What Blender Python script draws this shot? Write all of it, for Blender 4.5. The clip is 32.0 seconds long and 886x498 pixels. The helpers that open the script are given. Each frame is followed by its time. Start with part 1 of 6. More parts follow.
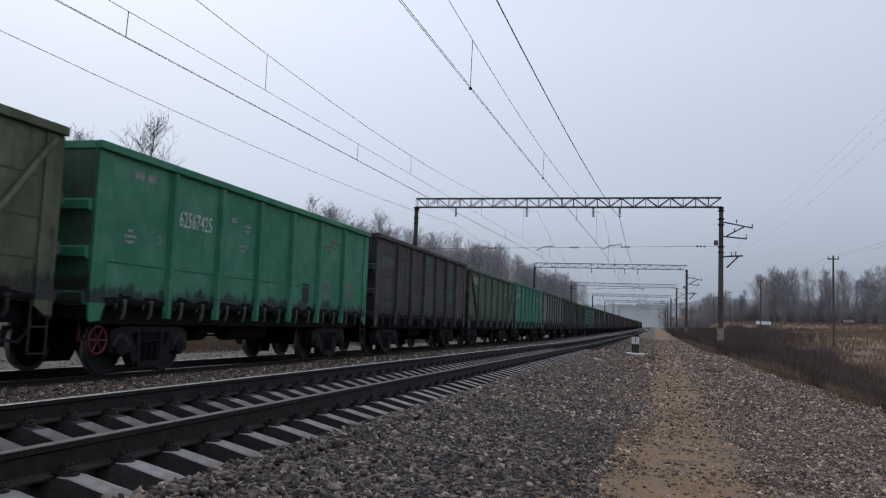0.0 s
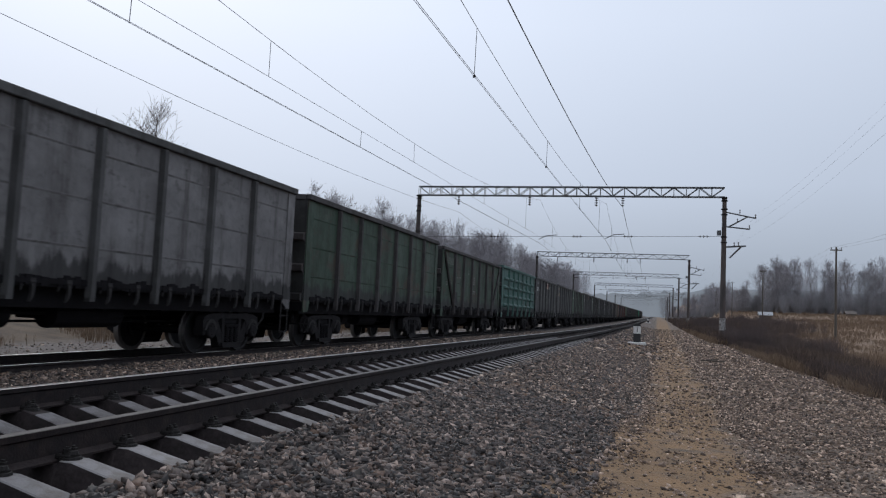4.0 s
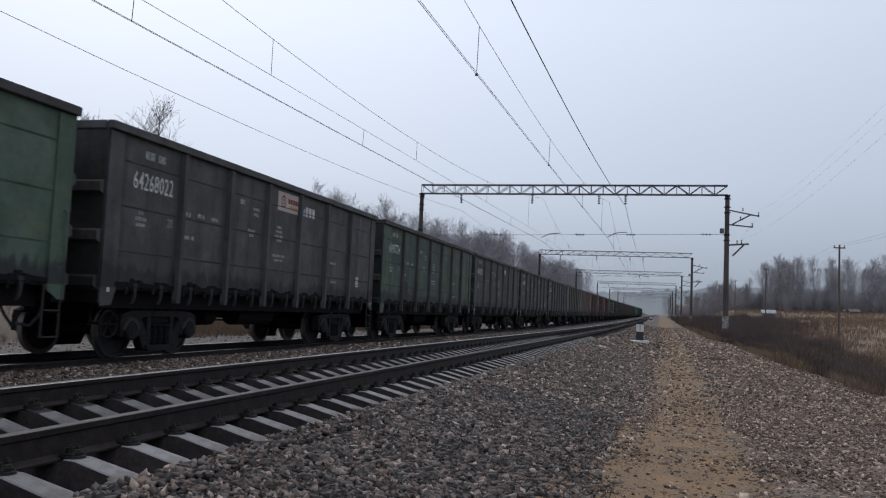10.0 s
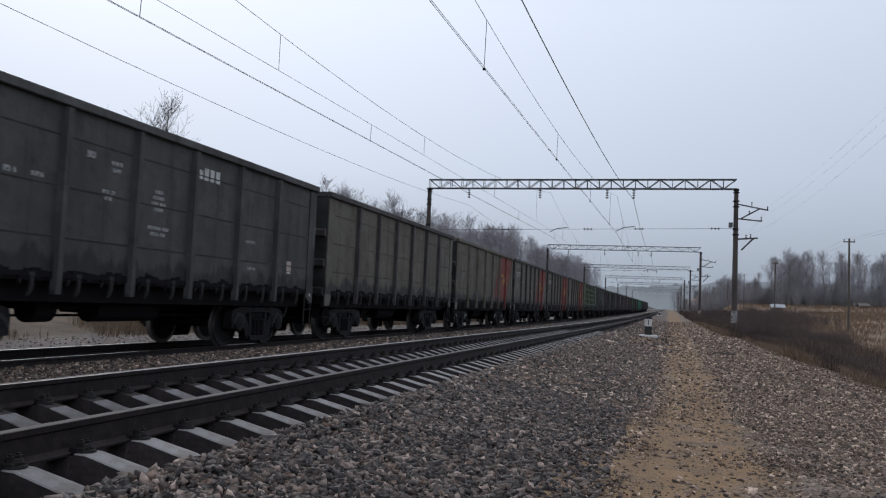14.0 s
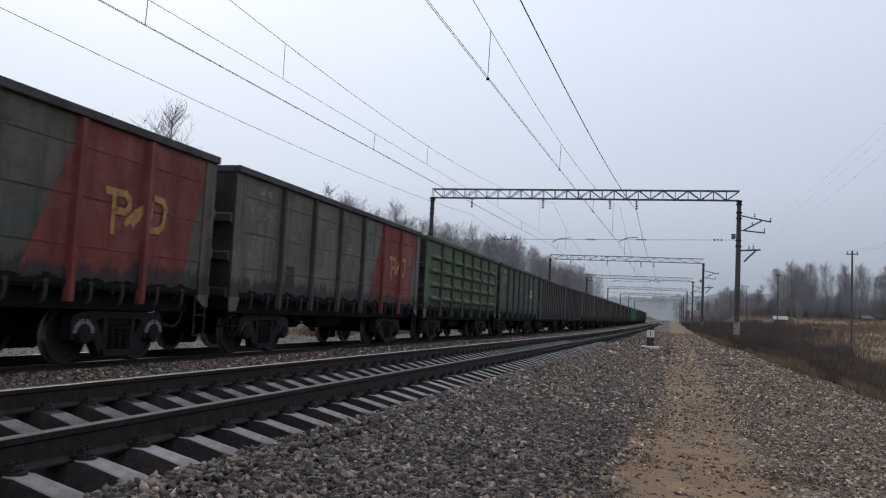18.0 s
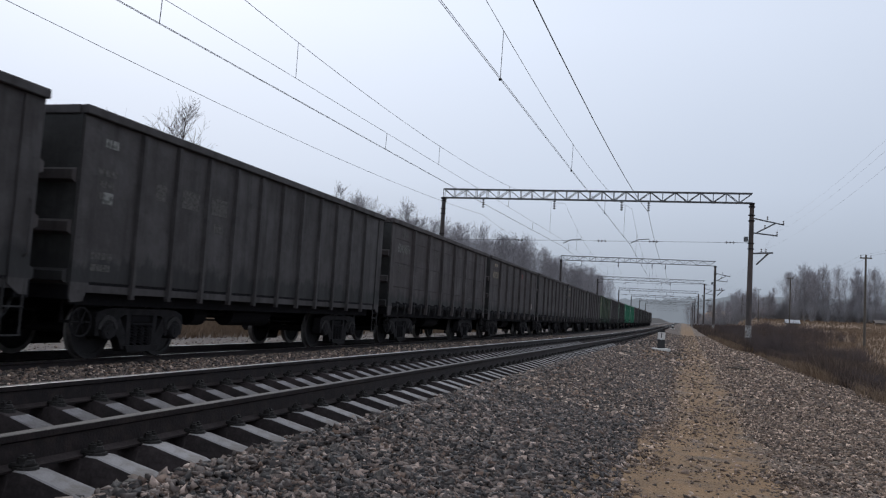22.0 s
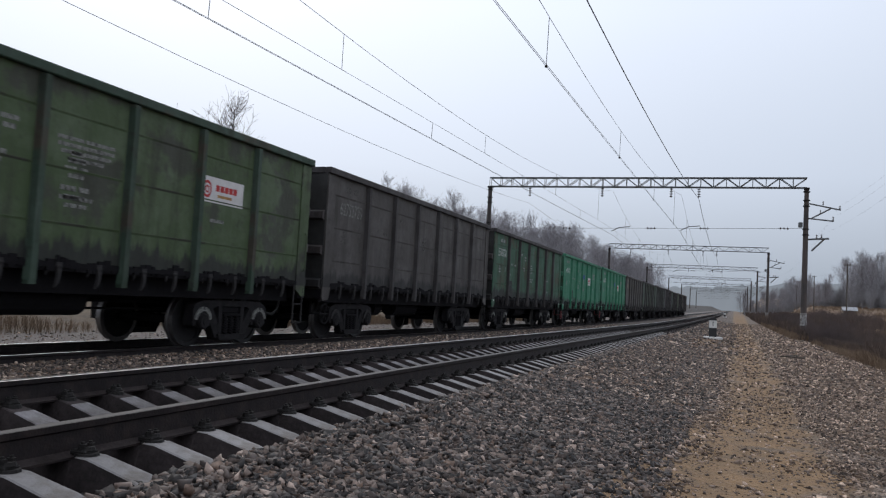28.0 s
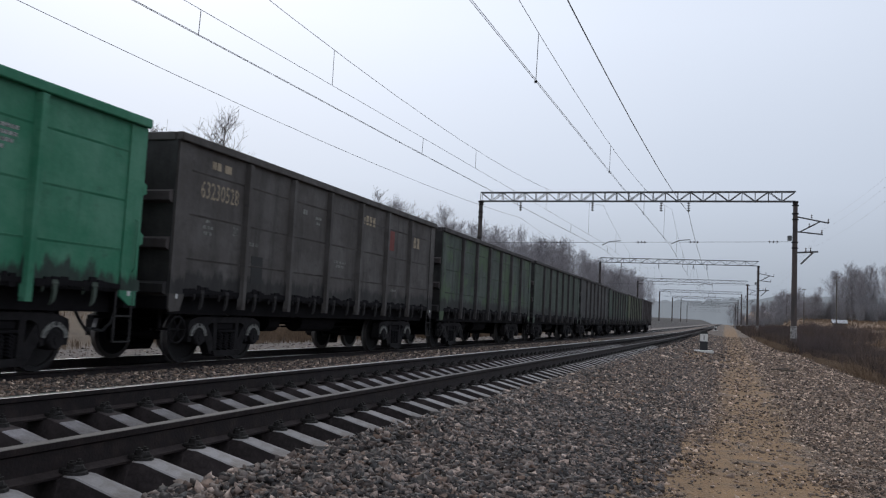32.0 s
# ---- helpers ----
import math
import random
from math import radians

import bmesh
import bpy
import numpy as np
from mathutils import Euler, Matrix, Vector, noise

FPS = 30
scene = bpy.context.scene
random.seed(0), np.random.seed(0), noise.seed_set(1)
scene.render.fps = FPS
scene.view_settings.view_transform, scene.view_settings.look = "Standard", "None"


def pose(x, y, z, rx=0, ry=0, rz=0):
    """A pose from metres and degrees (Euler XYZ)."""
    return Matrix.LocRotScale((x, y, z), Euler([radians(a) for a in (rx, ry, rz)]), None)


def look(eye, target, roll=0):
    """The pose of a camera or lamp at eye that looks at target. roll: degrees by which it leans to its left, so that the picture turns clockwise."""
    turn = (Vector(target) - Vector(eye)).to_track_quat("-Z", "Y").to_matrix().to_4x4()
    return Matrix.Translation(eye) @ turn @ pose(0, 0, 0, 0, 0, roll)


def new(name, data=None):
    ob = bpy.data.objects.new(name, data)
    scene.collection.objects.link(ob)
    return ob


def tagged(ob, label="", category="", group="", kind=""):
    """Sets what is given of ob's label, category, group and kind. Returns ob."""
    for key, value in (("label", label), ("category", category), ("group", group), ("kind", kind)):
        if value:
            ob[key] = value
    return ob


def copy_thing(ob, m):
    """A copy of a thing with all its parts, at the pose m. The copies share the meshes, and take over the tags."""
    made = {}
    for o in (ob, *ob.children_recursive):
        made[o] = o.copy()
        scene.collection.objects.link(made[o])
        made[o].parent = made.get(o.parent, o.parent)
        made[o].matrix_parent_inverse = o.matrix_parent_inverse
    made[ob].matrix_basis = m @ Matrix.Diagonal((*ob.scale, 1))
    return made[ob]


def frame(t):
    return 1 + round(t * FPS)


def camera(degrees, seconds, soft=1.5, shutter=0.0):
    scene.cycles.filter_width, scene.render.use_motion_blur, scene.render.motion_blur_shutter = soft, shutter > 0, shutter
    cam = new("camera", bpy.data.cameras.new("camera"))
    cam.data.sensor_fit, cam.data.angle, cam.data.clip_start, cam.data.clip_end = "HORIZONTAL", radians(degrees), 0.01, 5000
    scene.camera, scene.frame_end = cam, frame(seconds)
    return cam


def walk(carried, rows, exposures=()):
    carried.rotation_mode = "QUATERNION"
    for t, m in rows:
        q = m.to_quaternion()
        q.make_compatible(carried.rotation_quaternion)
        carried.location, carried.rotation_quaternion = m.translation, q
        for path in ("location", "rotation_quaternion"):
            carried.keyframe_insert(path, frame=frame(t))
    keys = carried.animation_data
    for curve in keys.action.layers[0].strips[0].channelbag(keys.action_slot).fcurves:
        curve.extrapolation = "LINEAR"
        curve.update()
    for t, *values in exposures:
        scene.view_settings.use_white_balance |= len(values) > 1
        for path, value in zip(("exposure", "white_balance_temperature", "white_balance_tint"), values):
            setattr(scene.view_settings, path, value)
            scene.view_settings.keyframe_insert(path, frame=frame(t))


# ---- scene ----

# Camera: stands on the trackside path and turns a little.
EYE = (0.0, 0.0, 0.83)
TURNS = [
    (0, 95.28, -2.12, 14.53), (0.5, 95.17, -2.24, 14.56), (1, 95.01, -2.49, 14.80), (1.5, 94.71, -2.31, 15.12),
    (2, 94.74, -2.38, 15.07), (2.5, 94.73, -2.49, 14.88), (3, 94.56, -2.62, 14.70), (3.5, 94.49, -2.59, 14.67),
    (5.5, 94.17, -2.81, 14.54), (6, 94.11, -3.00, 14.46), (6.5, 94.16, -2.90, 14.54), (7, 94.35, -2.87, 14.54),
    (7.5, 94.44, -2.80, 14.60), (8, 94.50, -3.08, 14.64), (8.5, 94.37, -3.05, 14.89), (9, 94.19, -2.73, 14.95),
    (9.5, 94.25, -2.92, 14.90), (10, 94.31, -2.51, 14.86), (10.5, 94.27, -2.67, 14.74), (11, 94.28, -2.65, 14.67),
    (11.5, 94.24, -2.46, 14.70), (12, 94.20, -2.60, 14.67), (12.5, 94.15, -2.53, 14.76), (13, 94.09, -2.56, 14.85),
    (13.5, 94.01, -2.56, 15.23), (14, 93.92, -2.43, 15.42), (14.5, 93.99, -2.34, 15.44), (16.5, 94.48, -2.62, 15.70),
    (17, 94.52, -2.81, 15.60), (17.5, 94.55, -2.90, 15.56), (18, 94.57, -2.87, 15.56), (18.5, 94.61, -2.99, 15.52),
    (19, 94.63, -3.05, 15.61), (19.5, 94.68, -3.01, 15.60), (20, 94.69, -3.31, 15.84), (20.5, 94.87, -3.26, 16.05),
    (21, 94.93, -3.27, 16.22), (21.5, 94.77, -3.36, 16.23), (22, 94.53, -3.46, 16.28), (22.5, 94.56, -3.29, 16.23),
    (23, 94.63, -3.38, 16.38), (23.5, 94.80, -3.41, 16.48), (24, 94.90, -3.52, 16.73), (24.5, 94.77, -3.45, 17.03),
    (25, 94.68, -3.20, 17.27), (25.5, 94.47, -2.99, 17.82), (27.5, 93.36, -3.00, 19.59), (28, 93.58, -3.16, 19.62),
    (28.5, 93.92, -3.57, 19.28), (29, 94.37, -3.20, 19.10), (29.5, 94.52, -3.33, 19.03), (30, 94.37, -3.20, 19.01),
    (30.5, 94.34, -2.90, 18.82), (31, 94.43, -2.82, 18.73), (31.5, 94.55, -2.65, 18.90), (32, 94.66, -2.84, 19.01),
]

cam = camera(57.13, 32.0, soft=1.2, shutter=0.1)
walk(cam, [(t, pose(*EYE, a, b, c)) for t, a, b, c in TURNS],
     ((0, -0.03, 6560, 10), (3, 0.02, 6560, 10), (7, 0.05, 6560, 10), (14, 0.07, 6590, 10), (17, 0.1, 6730, 10), (20, 0.09, 6620, 10),
      (24, 0.09, 6600, 10), (28, 0.22, 6740, 10), (29, 0.2, 6780, 10), (30, 0.14, 6740, 10), (32, 0.12, 6720, 10)))

# ---------------------------------------------------------------- light
world = bpy.data.worlds.new("overcast")
scene.world = world
world.use_nodes = True
wn, wl = world.node_tree.nodes, world.node_tree.links
for n in list(wn):
    wn.remove(n)
w_out = wn.new("ShaderNodeOutputWorld")
w_bg = wn.new("ShaderNodeBackground")
w_sky = wn.new("ShaderNodeTexSky")
w_sky.sky_type, w_sky.sun_disc = "NISHITA", False
w_sky.sun_elevation, w_sky.sun_rotation = radians(38), radians(-40)
w_sky.dust_density, w_sky.air_density = 6.0, 1.0
w_co = wn.new("ShaderNodeTexCoord")
w_sep = wn.new("ShaderNodeSeparateXYZ")
w_ramp = wn.new("ShaderNodeValToRGB")
w_ramp.color_ramp.elements[0].position, w_ramp.color_ramp.elements[0].color = 0.0, (0.30, 0.355, 0.435, 1)
w_ramp.color_ramp.elements[1].position, w_ramp.color_ramp.elements[1].color = 0.62, (0.71, 0.79, 0.94, 1)
for at, col in ((0.06, (0.385, 0.45, 0.553, 1)), (0.16, (0.525, 0.605, 0.745, 1)), (0.34, (0.645, 0.73, 0.883, 1))):
    e = w_ramp.color_ramp.elements.new(at)
    e.color = col
# brighter cloud towards the hidden sun, ahead and to the left
w_dot = wn.new("ShaderNodeVectorMath")
w_dot.operation = "DOT_PRODUCT"
w_dot.inputs[1].default_value = Vector((-0.62, 0.62, 0.48)).normalized()
w_glow = wn.new("ShaderNodeMapRange")
w_glow.inputs["From Min"].default_value, w_glow.inputs["From Max"].default_value = 0.55, 1.0
w_glow.inputs["To Min"].default_value, w_glow.inputs["To Max"].default_value = 0.955, 1.16
w_noise = wn.new("ShaderNodeTexNoise")
w_noise.inputs["Scale"].default_value, w_noise.inputs["Detail"].default_value = 2.2, 5.0
w_cl = wn.new("ShaderNodeMapRange")
w_cl.inputs["To Min"].default_value, w_cl.inputs["To Max"].default_value = 0.96, 1.04
w_mul = wn.new("ShaderNodeMath")
w_mul.operation = "MULTIPLY"
w_mix = wn.new("ShaderNodeMix")
w_mix.data_type = "RGBA"
w_mix.inputs["Factor"].default_value = 0.94
w_sc = wn.new("ShaderNodeVectorMath")
w_sc.operation = "SCALE"
w_sk = wn.new("ShaderNodeVectorMath")
w_sk.operation = "SCALE"
w_sk.inputs["Scale"].default_value = 0.10
wl.new(w_co.outputs["Generated"], w_sep.inputs[0])
wl.new(w_sep.outputs["Z"], w_ramp.inputs[0])
wl.new(w_co.outputs["Generated"], w_dot.inputs[0])
wl.new(w_dot.outputs["Value"], w_glow.inputs["Value"])
wl.new(w_co.outputs["Generated"], w_noise.inputs["Vector"])
wl.new(w_noise.outputs["Fac"], w_cl.inputs["Value"])
wl.new(w_glow.outputs[0], w_mul.inputs[0])
wl.new(w_cl.outputs[0], w_mul.inputs[1])
wl.new(w_ramp.outputs["Color"], w_sc.inputs[0])
wl.new(w_mul.outputs[0], w_sc.inputs["Scale"])
wl.new(w_sky.outputs[0], w_sk.inputs[0])
wl.new(w_sk.outputs[0], w_mix.inputs["A"])
wl.new(w_sc.outputs[0], w_mix.inputs["B"])
wl.new(w_mix.outputs["Result"], w_bg.inputs["Color"])
w_bg.inputs["Strength"].default_value = 1.0
wl.new(w_bg.outputs[0], w_out.inputs["Surface"])

sun = new("sun", bpy.data.lights.new("sun", "SUN"))
sun.data.energy, sun.data.angle, sun.data.color = 0.5, radians(40), (1.0, 0.97, 0.93)
sun.matrix_world = look((-60, 60, 50), (0, 0, 0))
scene.view_settings.exposure = 0.0

# ---------------------------------------------------------------- materials
def material(name, base, rough=0.85, metal=0.0, var=0.25, scale=6.0, fine=60.0, bump=0.3, bump_scale=None,
             second=None, second_amount=0.5, second_scale=2.0, stretch=(1, 1, 1), rnd=0.0, island=0.0, depth=0.01, spec=None):
    """A surface with grain at two scales, stains of a second colour, and relief."""
    m = bpy.data.materials.new(name)
    m.use_nodes = True
    nt = m.node_tree
    n, l = nt.nodes, nt.links
    b = n["Principled BSDF"]
    b.inputs["Roughness"].default_value, b.inputs["Metallic"].default_value = rough, metal
    if spec is not None:
        b.inputs["Specular IOR Level"].default_value = spec
    co = n.new("ShaderNodeTexCoord")
    mp = n.new("ShaderNodeMapping")
    mp.inputs["Scale"].default_value = stretch
    l.new(co.outputs["Object"], mp.inputs["Vector"])
    a = n.new("ShaderNodeTexNoise")
    a.inputs["Scale"].default_value, a.inputs["Detail"].default_value = scale, 6
    f = n.new("ShaderNodeTexNoise")
    f.inputs["Scale"].default_value, f.inputs["Detail"].default_value = fine, 4
    l.new(mp.outputs[0], a.inputs["Vector"])
    l.new(mp.outputs[0], f.inputs["Vector"])
    add = n.new("ShaderNodeMath")
    add.operation = "ADD"
    l.new(a.outputs["Fac"], add.inputs[0])
    l.new(f.outputs["Fac"], add.inputs[1])
    mr = n.new("ShaderNodeMapRange")
    mr.inputs["From Min"].default_value, mr.inputs["From Max"].default_value = 0.6, 1.4
    mr.inputs["To Min"].default_value, mr.inputs["To Max"].default_value = 1 - var, 1 + var
    l.new(add.outputs[0], mr.inputs["Value"])
    fac = mr.outputs[0]
    for amount, node, out in ((rnd, "ShaderNodeObjectInfo", "Random"), (island, "ShaderNodeNewGeometry", "Random Per Island")):
        if amount:
            src = n.new(node)
            r = n.new("ShaderNodeMapRange")
            r.inputs["To Min"].default_value, r.inputs["To Max"].default_value = 1 - amount, 1 + amount
            l.new(src.outputs[out], r.inputs["Value"])
            mu = n.new("ShaderNodeMath")
            mu.operation = "MULTIPLY"
            l.new(fac, mu.inputs[0])
            l.new(r.outputs[0], mu.inputs[1])
            fac = mu.outputs[0]
    col = n.new("ShaderNodeVectorMath")
    col.operation = "SCALE"
    if second:
        st = n.new("ShaderNodeTexNoise")
        st.inputs["Scale"].default_value, st.inputs["Detail"].default_value = second_scale, 8
        l.new(mp.outputs[0], st.inputs["Vector"])
        sr = n.new("ShaderNodeMapRange")
        sr.inputs["From Min"].default_value, sr.inputs["From Max"].default_value = 0.62 - 0.3 * second_amount, 0.82 - 0.3 * second_amount
        l.new(st.outputs["Fac"], sr.inputs["Value"])
        mx = n.new("ShaderNodeMix")
        mx.data_type = "RGBA"
        mx.inputs["A"].default_value, mx.inputs["B"].default_value = (*base, 1), (*second, 1)
        l.new(sr.outputs[0], mx.inputs["Factor"])
        l.new(mx.outputs["Result"], col.inputs[0])
    else:
        col.inputs[0].default_value = base
    l.new(fac, col.inputs["Scale"])
    l.new(col.outputs[0], b.inputs["Base Color"])
    if bump:
        bp = n.new("ShaderNodeBump")
        bp.inputs["Strength"].default_value, bp.inputs["Distance"].default_value = bump, depth
        if bump_scale:
            g = n.new("ShaderNodeTexNoise")
            g.inputs["Scale"].default_value, g.inputs["Detail"].default_value = bump_scale, 5
            l.new(mp.outputs[0], g.inputs["Vector"])
            l.new(g.outputs["Fac"], bp.inputs["Height"])
        else:
            l.new(add.outputs[0], bp.inputs["Height"])
        l.new(bp.outputs[0], b.inputs["Normal"])
    return m




def stone_material(name, stops, rough=0.85):
    """Broken stone: every piece has its own tone, with grain on it."""
    m = bpy.data.materials.new(name)
    m.use_nodes = True
    n, l = m.node_tree.nodes, m.node_tree.links
    b = n["Principled BSDF"]
    b.inputs["Roughness"].default_value = rough
    geo, ramp, co, no = (n.new("ShaderNode" + k) for k in ("NewGeometry", "ValToRGB", "TexCoord", "TexNoise"))
    l.new(geo.outputs["Random Per Island"], ramp.inputs[0])
    ramp.color_ramp.elements[0].position, ramp.color_ramp.elements[0].color = stops[0][0], (*stops[0][1], 1)
    ramp.color_ramp.elements[1].position, ramp.color_ramp.elements[1].color = stops[-1][0], (*stops[-1][1], 1)
    for at, c in stops[1:-1]:
        ramp.color_ramp.elements.new(at).color = (*c, 1)
    no.inputs["Scale"].default_value, no.inputs["Detail"].default_value = 55, 5
    l.new(co.outputs["Object"], no.inputs["Vector"])
    mr, sc = n.new("ShaderNodeMapRange"), n.new("ShaderNodeVectorMath")
    mr.inputs["From Min"].default_value, mr.inputs["From Max"].default_value = 0.3, 0.7
    mr.inputs["To Min"].default_value, mr.inputs["To Max"].default_value = 0.7, 1.3
    l.new(no.outputs["Fac"], mr.inputs["Value"])
    sc.operation = "SCALE"
    l.new(ramp.outputs["Color"], sc.inputs[0])
    l.new(mr.outputs[0], sc.inputs["Scale"])
    l.new(sc.outputs[0], b.inputs["Base Color"])
    bp = n.new("ShaderNodeBump")
    bp.inputs["Strength"].default_value, bp.inputs["Distance"].default_value = 0.4, 0.006
    l.new(no.outputs["Fac"], bp.inputs["Height"])
    l.new(bp.outputs[0], b.inputs["Normal"])
    return m


M_BALLAST = stone_material("crushed_granite", [(0.0, (0.00795, 0.00594, 0.005175)), (0.35, (0.02651, 0.01916, 0.01625)), (0.5, (0.07416, 0.05275, 0.04314)), (0.57, (0.153, 0.09333, 0.06393)), (0.63, (0.04542, 0.03393, 0.02911)), (0.82, (0.1261, 0.09141, 0.07447)), (0.94, (0.2256, 0.1645, 0.1332)), (1.0, (0.4534, 0.3387, 0.2755))], 0.6)
M_DUSTY = stone_material("dusty_crushed_granite", [(0.0, (0.01335, 0.00988, 0.00807)), (0.35, (0.04229, 0.03016, 0.0237)), (0.5, (0.1113, 0.078, 0.05902)), (0.57, (0.2226, 0.13, 0.0807)), (0.63, (0.06899, 0.05096, 0.04237)), (0.82, (0.178, 0.1258, 0.09584)), (0.94, (0.3338, 0.2444, 0.1887)), (1.0, (0.6899, 0.5304, 0.4136))], 0.65)
M_GRAVEL = stone_material("dusty_gravel", [(0.0, (0.03301, 0.02185, 0.01614)), (0.3, (0.1002, 0.06713, 0.04791)), (0.5, (0.2063, 0.1353, 0.08995)), (0.6, (0.1108, 0.07779, 0.05867)), (0.82, (0.277, 0.1939, 0.1437)), (1.0, (0.6601, 0.4902, 0.3715))], 0.75)
M_CRIB = stone_material("oily_crib_stone", [(0.0, (0.014, 0.012, 0.011)), (0.5, (0.035, 0.029, 0.025)), (1.0, (0.075, 0.062, 0.052))])

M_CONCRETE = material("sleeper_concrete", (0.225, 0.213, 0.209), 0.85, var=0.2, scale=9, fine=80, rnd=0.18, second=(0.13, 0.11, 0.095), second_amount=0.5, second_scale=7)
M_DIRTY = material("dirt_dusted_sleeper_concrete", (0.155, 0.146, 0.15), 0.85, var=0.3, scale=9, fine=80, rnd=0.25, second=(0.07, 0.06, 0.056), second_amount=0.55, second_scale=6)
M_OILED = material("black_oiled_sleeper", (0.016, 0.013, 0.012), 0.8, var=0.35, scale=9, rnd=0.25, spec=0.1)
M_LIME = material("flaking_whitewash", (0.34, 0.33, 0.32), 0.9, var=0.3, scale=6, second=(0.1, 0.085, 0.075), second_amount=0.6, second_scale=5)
# oil stain, with the shade of the cribs put into the same dark colour
M_STAIN_SHADE = material("oil_stained_concrete", (0.037, 0.0295, 0.029), 0.85, var=0.45, scale=9, fine=40, rnd=0.25, second=(0.022, 0.018, 0.017), second_amount=0.4, second_scale=5, spec=0.15)
M_RAIL = material("rusty_rail_steel", (0.0145, 0.0104, 0.0108), 0.58, metal=0.0, var=0.3, scale=12, second=(0.027, 0.019, 0.017), second_scale=9, spec=0.2)
# paler tone for the rail foot's upper faces: skylight put into the colour
M_FOOT = material("dusty_rail_foot", (0.04, 0.032, 0.031), 0.85, var=0.4, scale=9, second=(0.024, 0.019, 0.018), second_scale=5, spec=0.1)
M_SHINE = material("polished_rail_head", (0.37, 0.355, 0.35), 0.32, metal=1.0, var=0.12, scale=20, bump=0.05)
M_DULLTOP = material("dull_rail_head", (0.062, 0.055, 0.053), 0.6, metal=0.5, var=0.25, scale=20, bump=0.05)
M_CLIP = material("oily_fastening_steel", (0.016, 0.014, 0.013), 0.65, var=0.3, scale=30, spec=0.2)
M_IRON = material("weathered_cast_iron", (0.02, 0.0184, 0.0195), 0.75, var=0.4, scale=7, second=(0.012, 0.011, 0.0115), second_scale=4, spec=0.12)
M_DARK = material("sooty_underframe_steel", (0.0092, 0.0083, 0.0095), 0.85, var=0.3, scale=10, spec=0.12)
M_LOCK = material("dirty_grey_lock_steel", (0.036, 0.034, 0.034), 0.8, var=0.4, scale=14, spec=0.15)
M_RIM = material("worn_wheel_rim", (0.2, 0.19, 0.185), 0.45, metal=0.8, var=0.25, scale=10, bump=0.1)
M_TYRE = material("wheel_steel", (0.024, 0.0225, 0.0232), 0.6, metal=0.2, var=0.3, scale=12, spec=0.25)
M_GALV = material("grey_painted_steel", (0.10, 0.105, 0.11), 0.7, var=0.25, scale=8, second=(0.07, 0.05, 0.04), second_amount=0.3)
M_POST = material("weathered_pole_concrete", (0.085, 0.068, 0.062), 0.9, var=0.25, scale=5, second=(0.05, 0.045, 0.045), second_scale=1.5, stretch=(1, 1, 0.3))
M_WHITE = material("chalky_white_paint", (0.66, 0.65, 0.63), 0.8, var=0.15, scale=8, second=(0.4, 0.38, 0.35), second_amount=0.3, second_scale=4)
M_BLACK = material("black_paint", (0.02, 0.02, 0.021), 0.6, var=0.2)
M_WIRE = material("dull_copper_wire", (0.12, 0.12, 0.125), 0.6, metal=0.3, var=0.1, bump=0)
M_GLASS = material("brown_porcelain", (0.06, 0.045, 0.04), 0.25, var=0.1, bump=0)
M_WOOD = material("grey_weathered_wood", (0.10, 0.085, 0.07), 0.9, var=0.3, scale=4, stretch=(4, 4, 0.4))
# bark of the far trees, paled to put haze into the colour
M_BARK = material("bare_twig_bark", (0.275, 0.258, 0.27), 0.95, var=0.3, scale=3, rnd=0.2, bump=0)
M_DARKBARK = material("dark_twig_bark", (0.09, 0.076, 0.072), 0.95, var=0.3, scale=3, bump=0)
# brushwood and far trunks, haze painted in likewise
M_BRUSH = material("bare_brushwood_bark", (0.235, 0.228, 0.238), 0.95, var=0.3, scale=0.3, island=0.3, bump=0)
M_WEED = material("dead_weed_stalks", (0.088, 0.063, 0.054), 0.95, var=0.3, scale=2.0, island=0.6, bump=0, second=(0.15, 0.105, 0.07), second_amount=0.5, second_scale=0.3)
M_STRAW = material("straw_coloured_grass", (0.21, 0.146, 0.099), 0.95, var=0.3, scale=2.0, island=0.35, bump=0, second=(0.17, 0.112, 0.07), second_amount=0.5, second_scale=0.1)
M_ROOF = material("pale_sheet_roof", (0.36, 0.37, 0.38), 0.6, var=0.1)
M_SHED = material("old_boards", (0.13, 0.11, 0.095), 0.9, var=0.3)

# ---------------------------------------------------------------- mesh helpers
def part(name, bm, mat, parent=None, label="", at=None):
    """Links a bmesh as one mesh object."""
    me = bpy.data.meshes.new(name)
    bm.to_mesh(me)
    bm.free()
    me.materials.append(mat)
    ob = new(name, me)
    if parent:
        ob.parent = parent
    if at is not None:
        ob.matrix_basis = at
    if label:
        ob["label"] = label
    return ob


def again(ob, m, parent=None):
    """One more object on the same mesh."""
    o = new(ob.name.split(".")[0], ob.data)
    o.parent = parent if parent else ob.parent
    o.matrix_basis = m
    return o


def empty(name, m=None):
    e = new(name)
    if m is not None:
        e.matrix_basis = m
    return e


def box(bm, x0, x1, y0, y1, z0, z1, bevel=0.0):
    r = bmesh.ops.create_cube(bm, size=1.0, matrix=Matrix.Translation(((x0 + x1) / 2, (y0 + y1) / 2, (z0 + z1) / 2)) @ Matrix.Diagonal((x1 - x0, y1 - y0, z1 - z0, 1)))
    if bevel:
        es = {e for v in r["verts"] for e in v.link_edges}
        bmesh.ops.bevel(bm, geom=list(es), offset=bevel, segments=1, affect="EDGES")
    return bm


